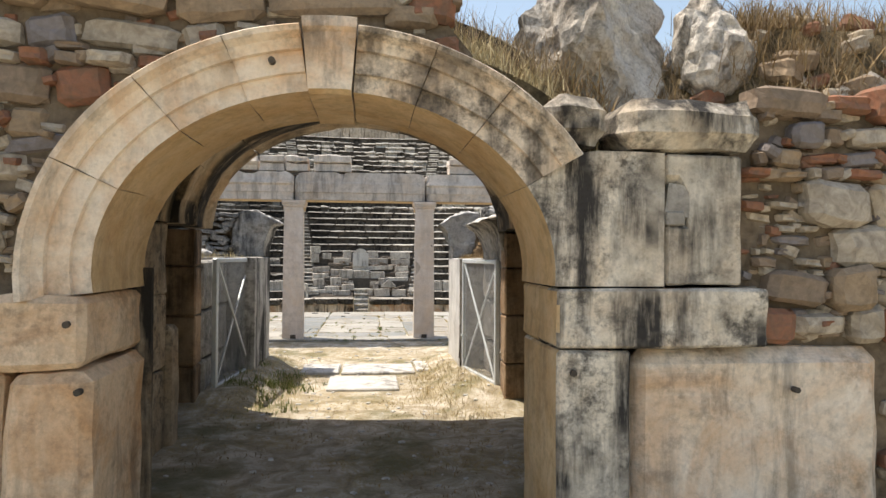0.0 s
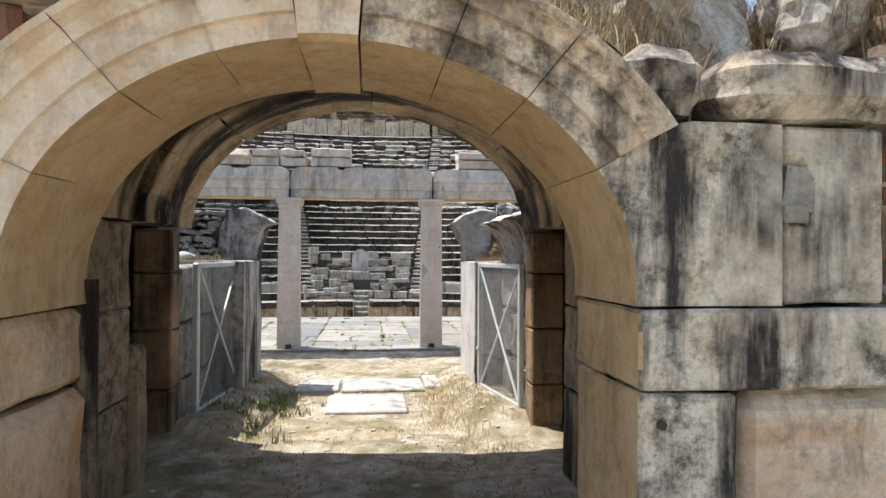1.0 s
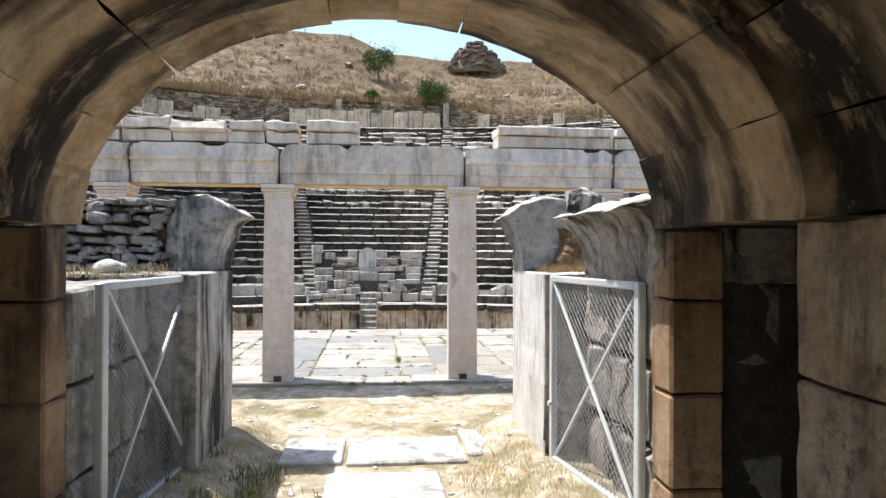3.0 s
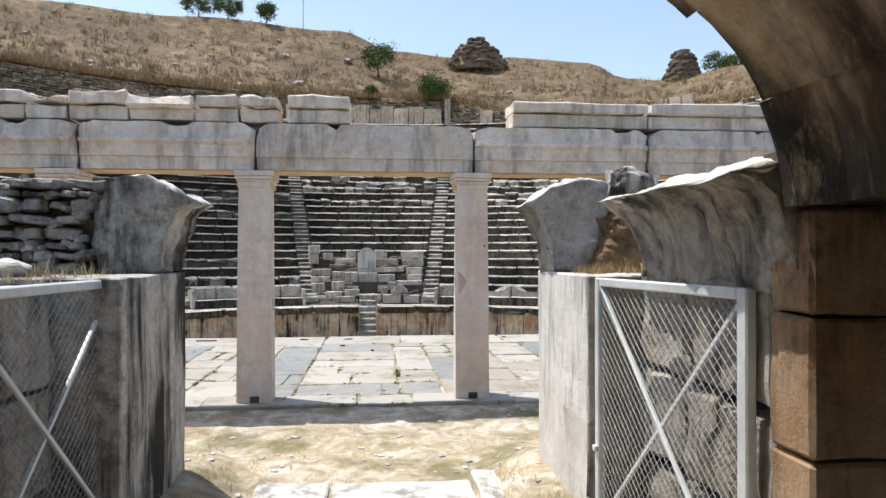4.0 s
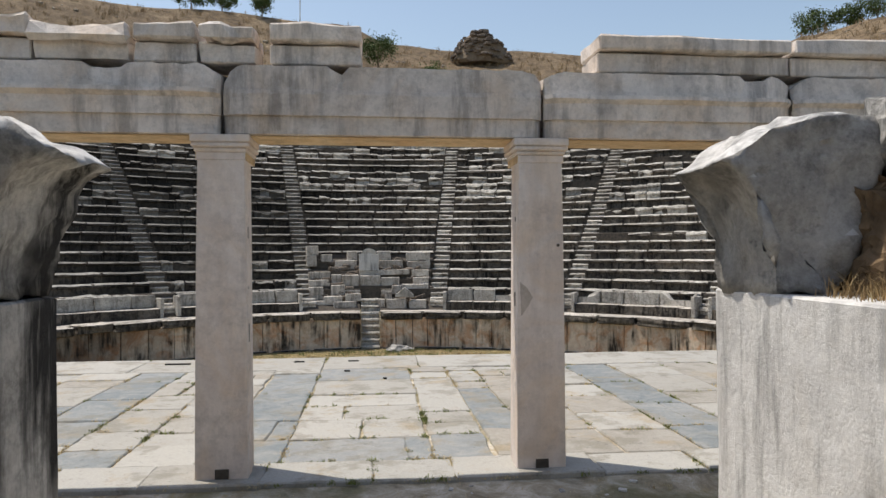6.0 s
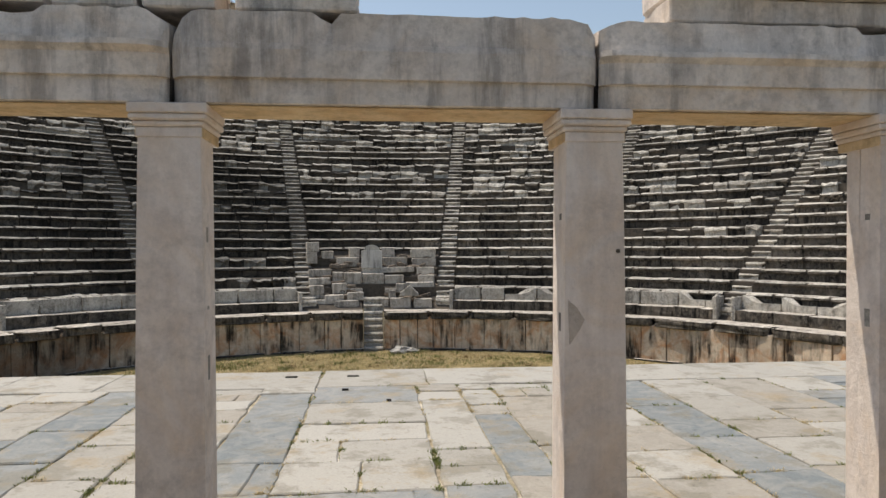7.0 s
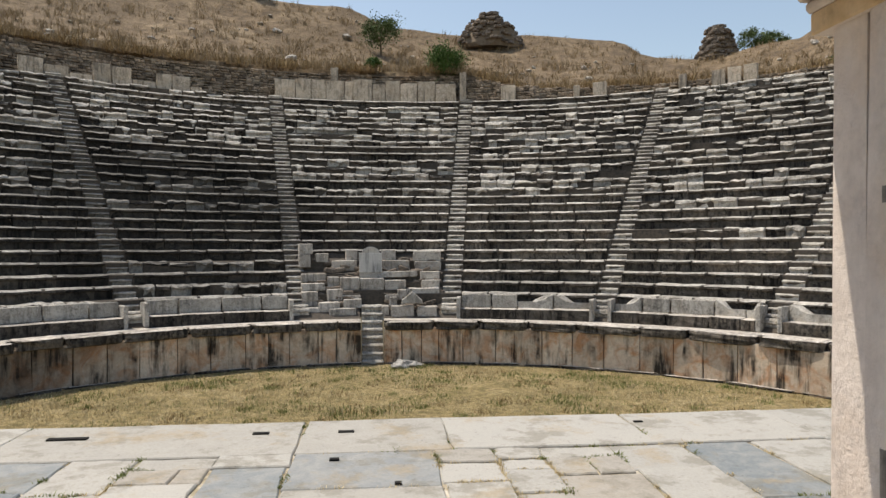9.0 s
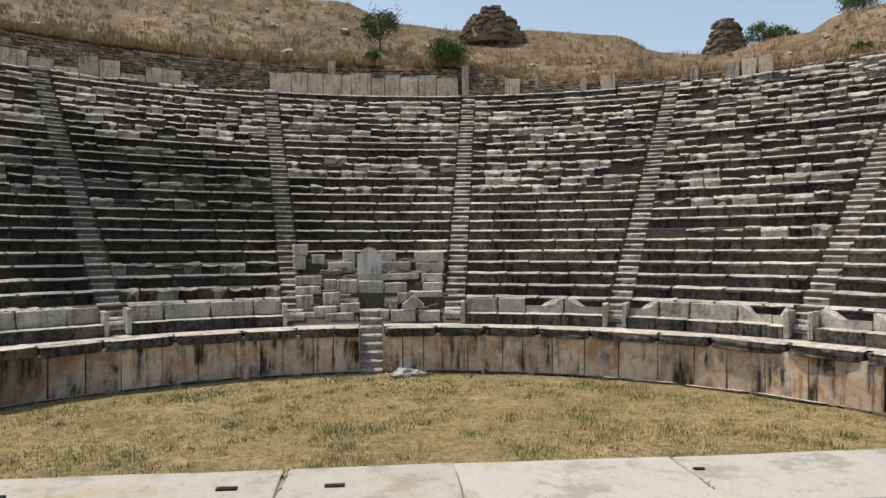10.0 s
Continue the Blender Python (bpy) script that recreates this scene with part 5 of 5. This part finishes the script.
for i in range(150):
    phi = srng.uniform(-9.8, 8.2)
    rho = srng.uniform(15.7, 17.6)
    z = -0.5 + (rho - 15.6) * 1.1 + srng.uniform(-0.1, 0.1)
    if abs(phi + 1.4) < 1.7 and rho < 16.3:
        continue
    s = srng.uniform(0.12, 0.30)
    piece("rubble_stone", srng.choice(STUMP_ROCKS), nook, at_ring(rho + 0.12, phi, z) @ Matrix.Rotation(srng.uniform(-0.4, 0.4), 4, "Y") @ Matrix.Diagonal((s * 1.5, s, s * 0.7, 1)))


tb = stone_bm(-0.46, 0.46, -0.12, 0.14, 0.0, 0.80, 0.02, 0.008, 2, 5.0)
bmesh.ops.create_cone(tb, cap_ends=True, segments=28, radius1=0.36, radius2=0.36, depth=0.22, matrix=Matrix.Translation((0, 0.01, 0.78)) @ Matrix.Rotation(radians(90), 4, "X"))
for v in tb.verts:
    if v.co.z > 0.81:
        v.co.z = 0.80 + (v.co.z - 0.80) * 0.72
tb.transform(at_ring(16.95, -1.5, 1.14))
throne = part("throne_back", tb, M_PIER, nook, "carved pale stone back with a rounded top")
rim = bmesh.new()
for k in range(13):
    q = radians(15 + 12.5 * k)
    bmesh.ops.create_cube(rim, size=0.06, matrix=at_ring(16.82, -1.5, 1.14) @ Matrix.Translation((0.30 * math.cos(q), 0, 0.80 + 0.22 * math.sin(q))))
part("carved_rim", rim, M_PIER, throne)
gab = bmesh.new()
m = at_ring(15.6, 4.3, -0.02)
tri = [gab.verts.new(m @ Vector((x, y, z))) for y in (-0.2, 0.15) for x, z in ((-0.42, 0.0), (0.42, 0.0), (0.40, 0.12), (0.02, 0.46), (-0.38, 0.14))]
gab.faces.new(tri[:5]), gab.faces.new(list(reversed(tri[5:])))
for j in range(5):
    gab.faces.new((tri[j], tri[5 + j], tri[5 + (j + 1) % 5], tri[(j + 1) % 5]))
bmesh.ops.bevel(gab, geom=list(gab.edges), offset=0.02, segments=1, affect="EDGES")
part("gable_stone", gab, M_SEATPALE, nook, "broken gable-shaped stone")
for i, (phi, rho, s) in enumerate(((3.0, 13.6, (0.9, 0.6, 0.35)), (5.0, 13.75, (0.8, 0.5, 0.25)), (2.2, 13.9, (0.5, 0.4, 0.25)))):
    r = part("fallen_stone", rock_bm(s, 40 + i, 3), M_SPRINGER, None)
    r.matrix_basis = at_ring(rho, phi, Z_ORCH + s[2] * 0.3)
    tagged(r, "fallen grey stone lying at the foot of the podium", "stone", "fallen stones")

# upper retaining wall behind the top row
upper = thing("upper_wall", (*ring(31.4, 0), 11), "upper retaining wall of upright slabs and rubble", "wall", kind="structure")
UP = unit_stones("upright_slab", M_SLABWALL, 6, 0.03, 0.03, 2)
Zt = Z2 + RISE * 25
p = -55.0
while p < 60:
    L = srng.uniform(0.5, 1.3)
    d = math.degrees(L / 31.3)
    n_ = noise.noise(Vector((p * 0.21, 4, 0)))
    present = -7.6 < p < 8.2 or -11.8 < p < -9.2 or -37 < p < -20 or (n_ > 0.22 and p < 12)
    if present:
        h = srng.uniform(1.25, 1.6) if -20 < p < 8.2 else srng.uniform(0.5, 1.3)
        piece("upright_slab", srng.choice(UP), upper, at_ring(31.45, p + d / 2, Zt - 0.1 + h / 2) @ Matrix.Rotation(srng.uniform(-0.02, 0.02), 4, "Y") @ Matrix.Diagonal((L - 0.03, 0.28, h, 1)))
    p += d
for phi, w, h in ((-5.0, 0.45, 2.2), (9.4, 0.4, 2.0), (14.5, 0.9, 1.1), (22.0, 0.35, 0.9), (24.5, 0.8, 1.0), (36.5, 0.7, 1.0), (38.0, 0.7, 1.05), (39.5, 0.7, 1.1), (33.0, 0.4, 1.0)):
    piece("upright_slab", srng.choice(UP), upper, at_ring(31.6, phi, Zt + h / 2) @ Matrix.Diagonal((w, 0.4, h, 1)))
# small rubble courses, too small to pick apart
verts, faces = [], []
src = [(tuple(v.co for v in me.vertices), [tuple(f.vertices) for f in me.polygons]) for me in ROCKS[:5]]
for row in range(13):
    p = -60.0
    z = Zt - 0.1 + row * 0.17
    while p < 66:
        L = srng.uniform(0.16, 0.55)
        d = math.degrees(L / 31.8)
        if row * 0.17 < wall_rise(p) + 0.15 + 0.35 * noise.noise(Vector((p * 0.15, 1, 0))):
            vs, fs = srng.choice(src)
            m = at_ring(31.75 + row * 0.06 + srng.uniform(-0.08, 0.08), p + d / 2, z) @ Matrix.Diagonal((L, 0.35, srng.uniform(0.1, 0.2), 1))
            i = len(verts)
            verts += [tuple(m @ v) for v in vs]
            faces += [tuple(i + q for q in f) for f in fs]
        p += d
me = bpy.data.meshes.new("small_rubble")
me.from_pydata(verts, [], faces)
me.materials.append(M_RUBBLE_FAR)
tagged(part("small_rubble", me, None, upper), kind="stuff")


# ---- plants ----
def crown_bm(centre, size, clumps, leaves, leaf, seed):
    """Leaves gathered in uneven clumps, with gaps between them."""
    r = random.Random(seed)
    verts, faces = [], []
    for _ in range(clumps):
        d = Vector((r.gauss(0, 1), r.gauss(0, 1), r.gauss(0, 0.9))).normalized() * r.uniform(0.35, 1.0) ** 0.6
        cc = Vector(centre) + Vector((d.x * size[0], d.y * size[1], d.z * size[2]))
        cr = r.uniform(0.18, 0.38) * min(size)
        for _ in range(leaves):
            o = cc + Vector((r.gauss(0, cr), r.gauss(0, cr), r.gauss(0, cr * 0.8)))
            u = Vector((r.uniform(-1, 1), r.uniform(-1, 1), r.uniform(-1, 1))).normalized() * leaf * r.uniform(0.6, 1.3)
            w = u.cross(Vector((r.uniform(-1, 1), r.uniform(-1, 1), r.uniform(-1, 1)))).normalized() * leaf * 0.45
            i = len(verts)
            verts += [tuple(o - u), tuple(o + w), tuple(o + u), tuple(o - w)]
            faces.append((i, i + 1, i + 2, i + 3))
    me = bpy.data.meshes.new("crown")
    me.from_pydata(verts, [], faces)
    return me


def limb_bm(bm, a, b, r0, r1):
    q = (b - a).to_track_quat("Z", "Y").to_matrix().to_4x4()
    bmesh.ops.create_cone(bm, cap_ends=True, segments=8, radius1=r0, radius2=r1, depth=(b - a).length, matrix=Matrix.Translation((a + b) / 2) @ q)


def tree(x, y, height, spread, seed, material=None, label="small green tree on the dry hillside"):
    z = hill_height(x, y) - 0.1
    t = thing("tree", (x, y, z), label, "tree", "hillside trees")
    r = random.Random(seed)
    bm = bmesh.new()
    fork = Vector((x + r.uniform(-0.1, 0.1), y, z + height * 0.4))
    limb_bm(bm, Vector((x, y, z)), fork, height * 0.03, height * 0.02)
    for k in range(5):
        a = k * 1.3 + seed
        limb_bm(bm, fork, fork + Vector((math.cos(a) * spread * 0.6, math.sin(a) * spread * 0.6, height * r.uniform(0.2, 0.4))), height * 0.016, height * 0.006)
    part("trunk", bm, M_BARK, t)
    me = crown_bm((x, y, z + height * 0.66), (spread, spread, height * 0.36), 46, 60, 0.11, seed)
    me.materials.append(material or M_LEAF)
    part("crown", me, None, t)


def from_court(az, fwd):
    """A spot on the hill in a given direction from the passage, fwd metres ahead."""
    a = radians(az)
    d = fwd / (0.096 * math.sin(a) + 0.995 * math.cos(a))
    return -0.17 + d * math.sin(a), 6.2 + d * math.cos(a)


for az, fwd, h, s, sd in ((0.2, 66, 3.4, 1.5, 1), (-14.2, 74, 2.6, 1.6, 2), (-11.9, 75, 2.4, 1.5, 3), (-8.9, 75, 2.2, 0.9, 4), (27.6, 76, 2.6, 1.7, 5), (28.9, 77, 2.2, 1.4, 8), (33.0, 70, 3.0, 1.9, 6), (37.0, 66, 3.0, 1.9, 7), (35.2, 68, 2.4, 1.4, 9)):
    tree(*from_court(az, fwd), h, s, sd)


def bush(x, y, z, w, h, seed, label):
    b = thing("bush", (x, y, z), label, "bush")
    for k in range(4):
        bm = bmesh.new()
        limb_bm(bm, Vector((x, y, z - 0.2)), Vector((x + math.cos(k * 1.6) * w * 0.4, y + math.sin(k * 1.6) * w * 0.4, z + h * 0.6)), 0.04, 0.015)
        part("stem", bm, M_BARK, b)
    me = crown_bm((x, y, z + h * 0.5), (w * 0.5, w * 0.5, h * 0.48), 60, 90, 0.08, seed)
    me.materials.append(M_BUSH)
    part("crown", me, None, b)


bush(*ring(32.6, 7.4), 13.1, 2.1, 1.9, 3, "dense dark green bush above the retaining wall")
bush(*ring(32.8, -0.6), 13.5, 0.9, 0.7, 4, "small dull green bush above the retaining wall")
bush(*ring(40.0, 45.0), hill_height(*ring(40, 45)), 1.2, 0.7, 5, "low green bush on the slope")


# ruined masonry stumps on the ridge
def stump(az, fwd, w, h, seed, label):
    x, y = from_court(az, fwd)
    z = hill_height(x, y) - 0.3
    s = thing("masonry_stump", (x, y, z), label, "ruin", "masonry stumps")
    r = random.Random(seed)
    core = bmesh.new()
    bmesh.ops.create_icosphere(core, subdivisions=3, radius=1.0)
    for v in core.verts:
        k = 1 + 0.16 * noise.fractal(v.co * 1.8 + Vector((seed, 0, 0)), 1.0, 2.0, 3)
        v.co = Vector((x + v.co.x * w * 0.46 * k * (1.15 - 0.4 * max(v.co.z, 0)), y + v.co.y * w * 0.4 * k, z + max(v.co.z, -0.1) * h * 0.93 * k))
    part("core", core, M_MORTAR, s)
    for i in range(260):
        a, e = r.uniform(0, math.tau), math.asin(r.uniform(0.0, 1.0))
        k = 1 + 0.16 * noise.fractal(Vector((math.cos(a) * math.cos(e), math.sin(a) * math.cos(e), math.sin(e))) * 1.8 + Vector((seed, 0, 0)), 1.0, 2.0, 3)
        q = Vector((x + math.cos(a) * math.cos(e) * w * 0.47 * k * (1.15 - 0.4 * math.sin(e)), y + math.sin(a) * math.cos(e) * w * 0.41 * k, z + math.sin(e) * h * 0.95 * k))
        sz = r.uniform(0.2, 0.5)
        piece("rubble_stone", r.choice(STUMP_ROCKS), s, Matrix.Translation(q) @ Matrix.Rotation(a + 1.57, 4, "Z") @ Matrix.Diagonal((sz * 1.4, sz, sz * 0.6, 1)))


stump(8.5, 74, 6.0, 3.5, 1, "rounded stump of rubble masonry on the ridge")
stump(25.0, 72, 3.6, 3.6, 2, "pointed stump of rubble masonry on the ridge")
pole = thing("pole", (*from_court(-6.0, 76), 0), "thin grey lamp pole on the ridge", "pole")
px, py = from_court(-6.0, 76)
pz = hill_height(px, py)
pb = bmesh.new()
limb_bm(pb, Vector((px, py, pz - 0.3)), Vector((px, py, pz + 4.2)), 0.07, 0.05)
part("mast", pb, M_STEEL, pole)
part("head", box_bm(px - 0.12, px + 0.5, py - 0.1, py + 0.1, pz + 4.2, pz + 4.32, 0.02), M_STEEL, pole)

# boulders and stones on the slopes
for i, (x, y, z, s) in enumerate(((1.74, 5.3, 3.45, (1.5, 1.2, 1.9)), (1.28, 5.2, 3.15, (0.8, 0.7, 1.0)), (2.70, 5.25, 3.4, (0.95, 0.9, 1.3)), (3.3, 5.1, 3.1, (0.5, 0.5, 0.5)), (3.7, 4.8, 3.05, (0.6, 0.4, 0.35)), (4.2, 5.0, 3.2, (0.7, 0.6, 0.6)))):
    r = part("boulder", rock_bm(s, 60 + i, 5, 0.30), M_ROCK, None)
    r.location = (x, y, z)
    tagged(r, "rough grey boulder among dry weeds on the ruined wall", "boulder", "boulders on the wall")
hr = random.Random(21)
for i in range(50):
    x, y = hr.uniform(2.3, 5.2), hr.uniform(4.65, 6.0)
    s = hr.uniform(0.06, 0.21)
    o = new("loose_stone", hr.choice(ROCKS))
    o.matrix_basis = Matrix.Translation((x, y, mound_height(x, y) + s * 0.15)) @ Euler((hr.uniform(-0.4, 0.4), hr.uniform(-0.4, 0.4), hr.uniform(0, 6))).to_matrix().to_4x4() @ Matrix.Diagonal((s * 1.5, s, s * 0.8, 1))
    tagged(o, "loose brown field stone on the collapsed wall top", "stone", "loose stones on the wall")
pv, pf = [], []
psrc = [(tuple(v.co for v in me.vertices), [tuple(f.vertices) for f in me.polygons]) for me in ROCKS[:4]]
for i in range(420):
    x, y = hr.gauss(0, 1.3), hr.uniform(1.0, 13.8)
    if abs(x) > 1.9:
        continue
    s = hr.uniform(0.01, 0.045)
    m = Matrix.Translation((x, y, ground_height(x, y))) @ Matrix.Rotation(hr.uniform(0, 6), 4, "Z") @ Matrix.Diagonal((s * 1.5, s, s * 0.7, 1))
    vs, fs = hr.choice(psrc)
    k = len(pv)
    pv += [tuple(m @ v) for v in vs]
    pf += [tuple(k + q for q in f) for f in fs]
me = bpy.data.meshes.new("pebbles")
me.from_pydata(pv, [], pf)
me.materials.append(M_PIER)
tagged(part("pebbles", me, None, None), "small pebbles scattered on the earth", "pebbles", kind="stuff")
HROCK = [finish(rock_bm((1, 1, 0.7), 80 + i, 2), "slope_stone", M_ROCK) for i in range(5)]
for i in range(150):
    rho, phi = hr.uniform(33, 58), hr.uniform(-50, 62)
    x, y = ring(rho, phi)
    s = hr.uniform(0.2, 0.6) * (1.6 if hr.random() < 0.12 else 1)
    o = new("slope_stone", hr.choice(HROCK))
    o.matrix_basis = Matrix.Translation((x, y, hill_height(x, y) + s * 0.1)) @ Matrix.Rotation(hr.uniform(0, 6), 4, "Z") @ Matrix.Diagonal((s * 1.4, s, s, 1))
    tagged(o, "grey stone lying in the dry grass of the slope", "stone", "stones on the slope")

# collapsed stone heap on the shoulder of the hill
for i in range(60):
    x, y = from_court(hr.uniform(31, 40), hr.uniform(50, 66))
    s = hr.uniform(0.15, 0.5)
    o = new("heap_stone", hr.choice(HROCK))
    o.matrix_basis = Matrix.Translation((x, y, hill_height(x, y) + s * 0.15)) @ Matrix.Rotation(hr.uniform(0, 6), 4, "Z") @ Matrix.Diagonal((s * 1.5, s, s * 0.8, 1))
    tagged(o, "grey stone of a collapsed heap on the hill shoulder", "stone", "stones of the heap")

# grasses
gr = random.Random(8)
spots = []
for i in range(5200):
    rho, phi = 32.0 + 28 * gr.random() ** 1.2, gr.uniform(-60, 66)
    x, y = ring(rho, phi)
    c = 0.35 + max(0, 0.8 + 1.8 * noise.noise(Vector((x * 0.35, y * 0.35, 0)))) * gr.uniform(0.5, 1.3)
    z = hill_height(x, y) - 0.04
    for _ in range(18):
        spots.append(((x + gr.gauss(0, 0.16), y + gr.gauss(0, 0.16), z), c))
tagged(part("hill_grass", blades_mesh("hill_grass", spots[::2], M_HILLSTRAW, 0.42, 0.022, 0.8, 1), None, None), "long dry grass on the hillside", "grass", kind="stuff")
tagged(part("hill_weeds", blades_mesh("hill_weeds", spots[1::5], M_STRAWDARK, 0.40, 0.028, 0.8, 2), None, None), "brown weeds on the hillside", "grass", kind="stuff")
spots, greens = [], []
for i in range(60000):
    rr, a = 14.3 * math.sqrt(gr.random()), gr.uniform(-1.75, 1.75)
    x, y = CX + rr * math.sin(a), CY + rr * math.cos(a)
    if y < 24.5:
        continue
    n = noise.fractal(Vector((x * 0.5, y * 0.5, 5)), 1.0, 2.0, 3)
    q = ((x, y, Z_ORCH - 0.01), 0.5 + max(0, n))
    (greens if n + gr.gauss(0, 0.22) > 0.24 else spots).append(q)
tagged(part("orchestra_grass", blades_mesh("orchestra_grass", spots, M_STRAW, 0.085, 0.010, 1.1, 3), None, None), "short dry grass in the orchestra", "grass", kind="stuff")
tagged(part("orchestra_weeds", blades_mesh("orchestra_weeds", greens, M_GREEN, 0.11, 0.010, 0.8, 4), None, None), "green weeds in the orchestra", "grass", kind="stuff")


def tufts(name, label, centres, per, radius, material, height, width, seed, lean=0.6):
    r = random.Random(seed)
    s = []
    for (x, y, z), k in centres:
        for _ in range(int(per * k)):
            s.append(((x + r.gauss(0, radius), y + r.gauss(0, radius), z), k * r.uniform(0.6, 1.1)))
    tagged(part(name, blades_mesh(name, s, material, height, width, lean, seed), None, None), label, "grass", kind="stuff")


clumps = [((*ring(13.9 * math.sqrt(gr.random()), gr.uniform(-75, 75)), Z_ORCH - 0.01), gr.uniform(0.3, 1.0)) for i in range(900)]
clumps = [q for q in clumps if q[0][1] > 24.5]
tufts("orchestra_tufts", "taller straw tufts in the orchestra grass", clumps[::2], 34, 0.16, M_STRAW, 0.20, 0.009, 41, 0.9)
tufts("orchestra_dark_tufts", "brown weed tufts in the orchestra grass", clumps[1::4], 40, 0.15, M_STRAWDARK, 0.15, 0.009, 42, 0.9)
tufts("orchestra_green_tufts", "green weed tufts in the orchestra grass", clumps[3::4], 40, 0.12, M_GREEN, 0.19, 0.010, 43, 0.8)
top = []
arch_straw = [((x, y, bank_top(x) - (0.19 if y < 4.72 else 0.03)), gr.uniform(0.4, 1.0)) for x in steps(0.40, 1.6, 170) for y in (gr.uniform(4.38, 4.98),)]
tufts("arch_straw", "pale dry straw growing behind the arch", arch_straw, 40, 0.10, M_STRAW, 0.22, 0.0035, 35, 1.0)
for i in range(420):
    x, y = gr.uniform(0.25, 6.0), gr.uniform(4.6, 6.4)
    top.append(((x, y, mound_height(x, y) - 0.02), gr.uniform(0.5, 1.3)))
for i in range(260):
    x, y = gr.uniform(-6, 0.2), gr.uniform(5.2, 8.0)
    top.append(((x, y, mound_height(x, y) - 0.02), gr.uniform(0.4, 1.0)))
tufts("wall_top_grass", "dry grass on top of the ruined wall", top, 44, 0.13, M_HILLSTRAW, 0.27, 0.0035, 5, 1.1)
tufts("wall_top_weeds", "brown weeds among the stones of the ruined wall", [q for q in top if q[0][0] > 1.2], 34, 0.15, M_STRAWDARK, 0.24, 0.005, 25, 1.2)
scrub = []
for i in range(900):
    rho, phi = 32.2 + 2.2 * gr.random() ** 2, gr.uniform(-58, 62)
    x, y = ring(rho, phi)
    if noise.noise(Vector((phi * 0.25, rho * 0.4, 2))) > -0.1:
        scrub.append(((x, y, hill_height(x, y) - 0.05), gr.uniform(0.5, 1.3)))
tufts("wall_scrub", "brown scrub along the top of the retaining wall", scrub, 34, 0.22, M_STRAWDARK, 0.55, 0.02, 15, 0.8)
bankt = [((gr.uniform(2.3, 5), gr.uniform(8.6, 12.0), 1.85), gr.uniform(0.5, 1.3)) for i in range(170)] + [((gr.uniform(-4.5, -1.95), gr.uniform(9.2, 10.7), 1.75), gr.uniform(0.1, 0.4)) for i in range(130)]
tufts("ledge_grass", "dry grass on the ledges beside the court", bankt, 40, 0.08, M_STRAW, 0.34, 0.004, 6, 0.6)
pier_top = [((gr.uniform(1.40, 2.2), gr.uniform(10.45, 10.80), 1.755), gr.uniform(0.15, 0.9)) for i in range(90)]
tufts("pier_straw", "brown dry grass on top of the pier", pier_top, 30, 0.05, M_STRAWDARK, 0.13, 0.0022, 51, 1.3)
tufts("pier_pale_straw", "pale dry grass on top of the pier", pier_top[::4], 16, 0.05, M_STRAW, 0.15, 0.0018, 52, 1.2)


def on_earth(x, y, k):
    return (x, y, ground_height(x, y) - 0.005), k


gt = [on_earth(gr.gauss(0.95, 0.30), gr.gauss(9.4, 1.0), gr.uniform(0.3, 0.9)) for i in range(260)] + [on_earth(gr.gauss(-1.25, 0.30), gr.gauss(9.9, 0.9), gr.uniform(0.3, 0.8)) for i in range(120)] + [on_earth(gr.uniform(-2, 2), gr.uniform(11, 13.8), gr.uniform(0.15, 0.35)) for i in range(200)] + [on_earth(gr.uniform(-1.5, 1.2), gr.uniform(7, 11), gr.uniform(0.1, 0.3)) for i in range(160)]
tufts("court_straw", "straw and short dry grass on the earth", gt, 26, 0.10, M_STRAW, 0.13, 0.003, 7, 1.3)
gw = [on_earth(gr.gauss(-1.3, 0.22), gr.gauss(9.4, 0.7), gr.uniform(0.25, 0.8)) for i in range(60)] + [((3.0 + gr.gauss(0, 0.2), 3.9, 0.0), 0.8) for i in range(14)]
tufts("green_weeds", "small green weeds in cracks and corners", gw, 34, 0.055, M_GREEN, 0.2, 0.006, 9, 0.9)


def in_joints(count, bias):
    """Spots along the slab edges, gathered where the weeds have taken hold."""
    out = []
    near = [q for q in JOINTS if abs(q[0]) < 6.5]
    while len(out) < count:
        x0, x1, y0, y1 = gr.choice(near)
        f = gr.random()
        x, y = gr.choice(((x0 + (x1 - x0) * f, y0), (x0, y0 + (y1 - y0) * f)))
        if noise.noise(Vector((x * 0.8, y * 0.8, bias))) > 0.0:
            out.append(((x, y, 0.085), gr.uniform(0.3, 1.0)))
    return out


tufts("joint_straw", "dry grass in the joints of the paving", in_joints(1000, 2.0), 24, 0.022, M_STRAW, 0.045, 0.004, 12, 1.4)
tufts("joint_weeds", "small green weeds in the joints of the paving", in_joints(550, 7.0), 24, 0.025, M_GREEN, 0.05, 0.006, 19, 1.3)
moss = [on_earth(gr.uniform(-1.8, 1.5), gr.uniform(3.0, 8.5), gr.uniform(0.15, 0.5)) for i in range(360)]
tufts("passage_weeds", "low dull weeds on the passage floor", moss, 30, 0.10, M_STRAWDARK, 0.10, 0.004, 13, 1.2)
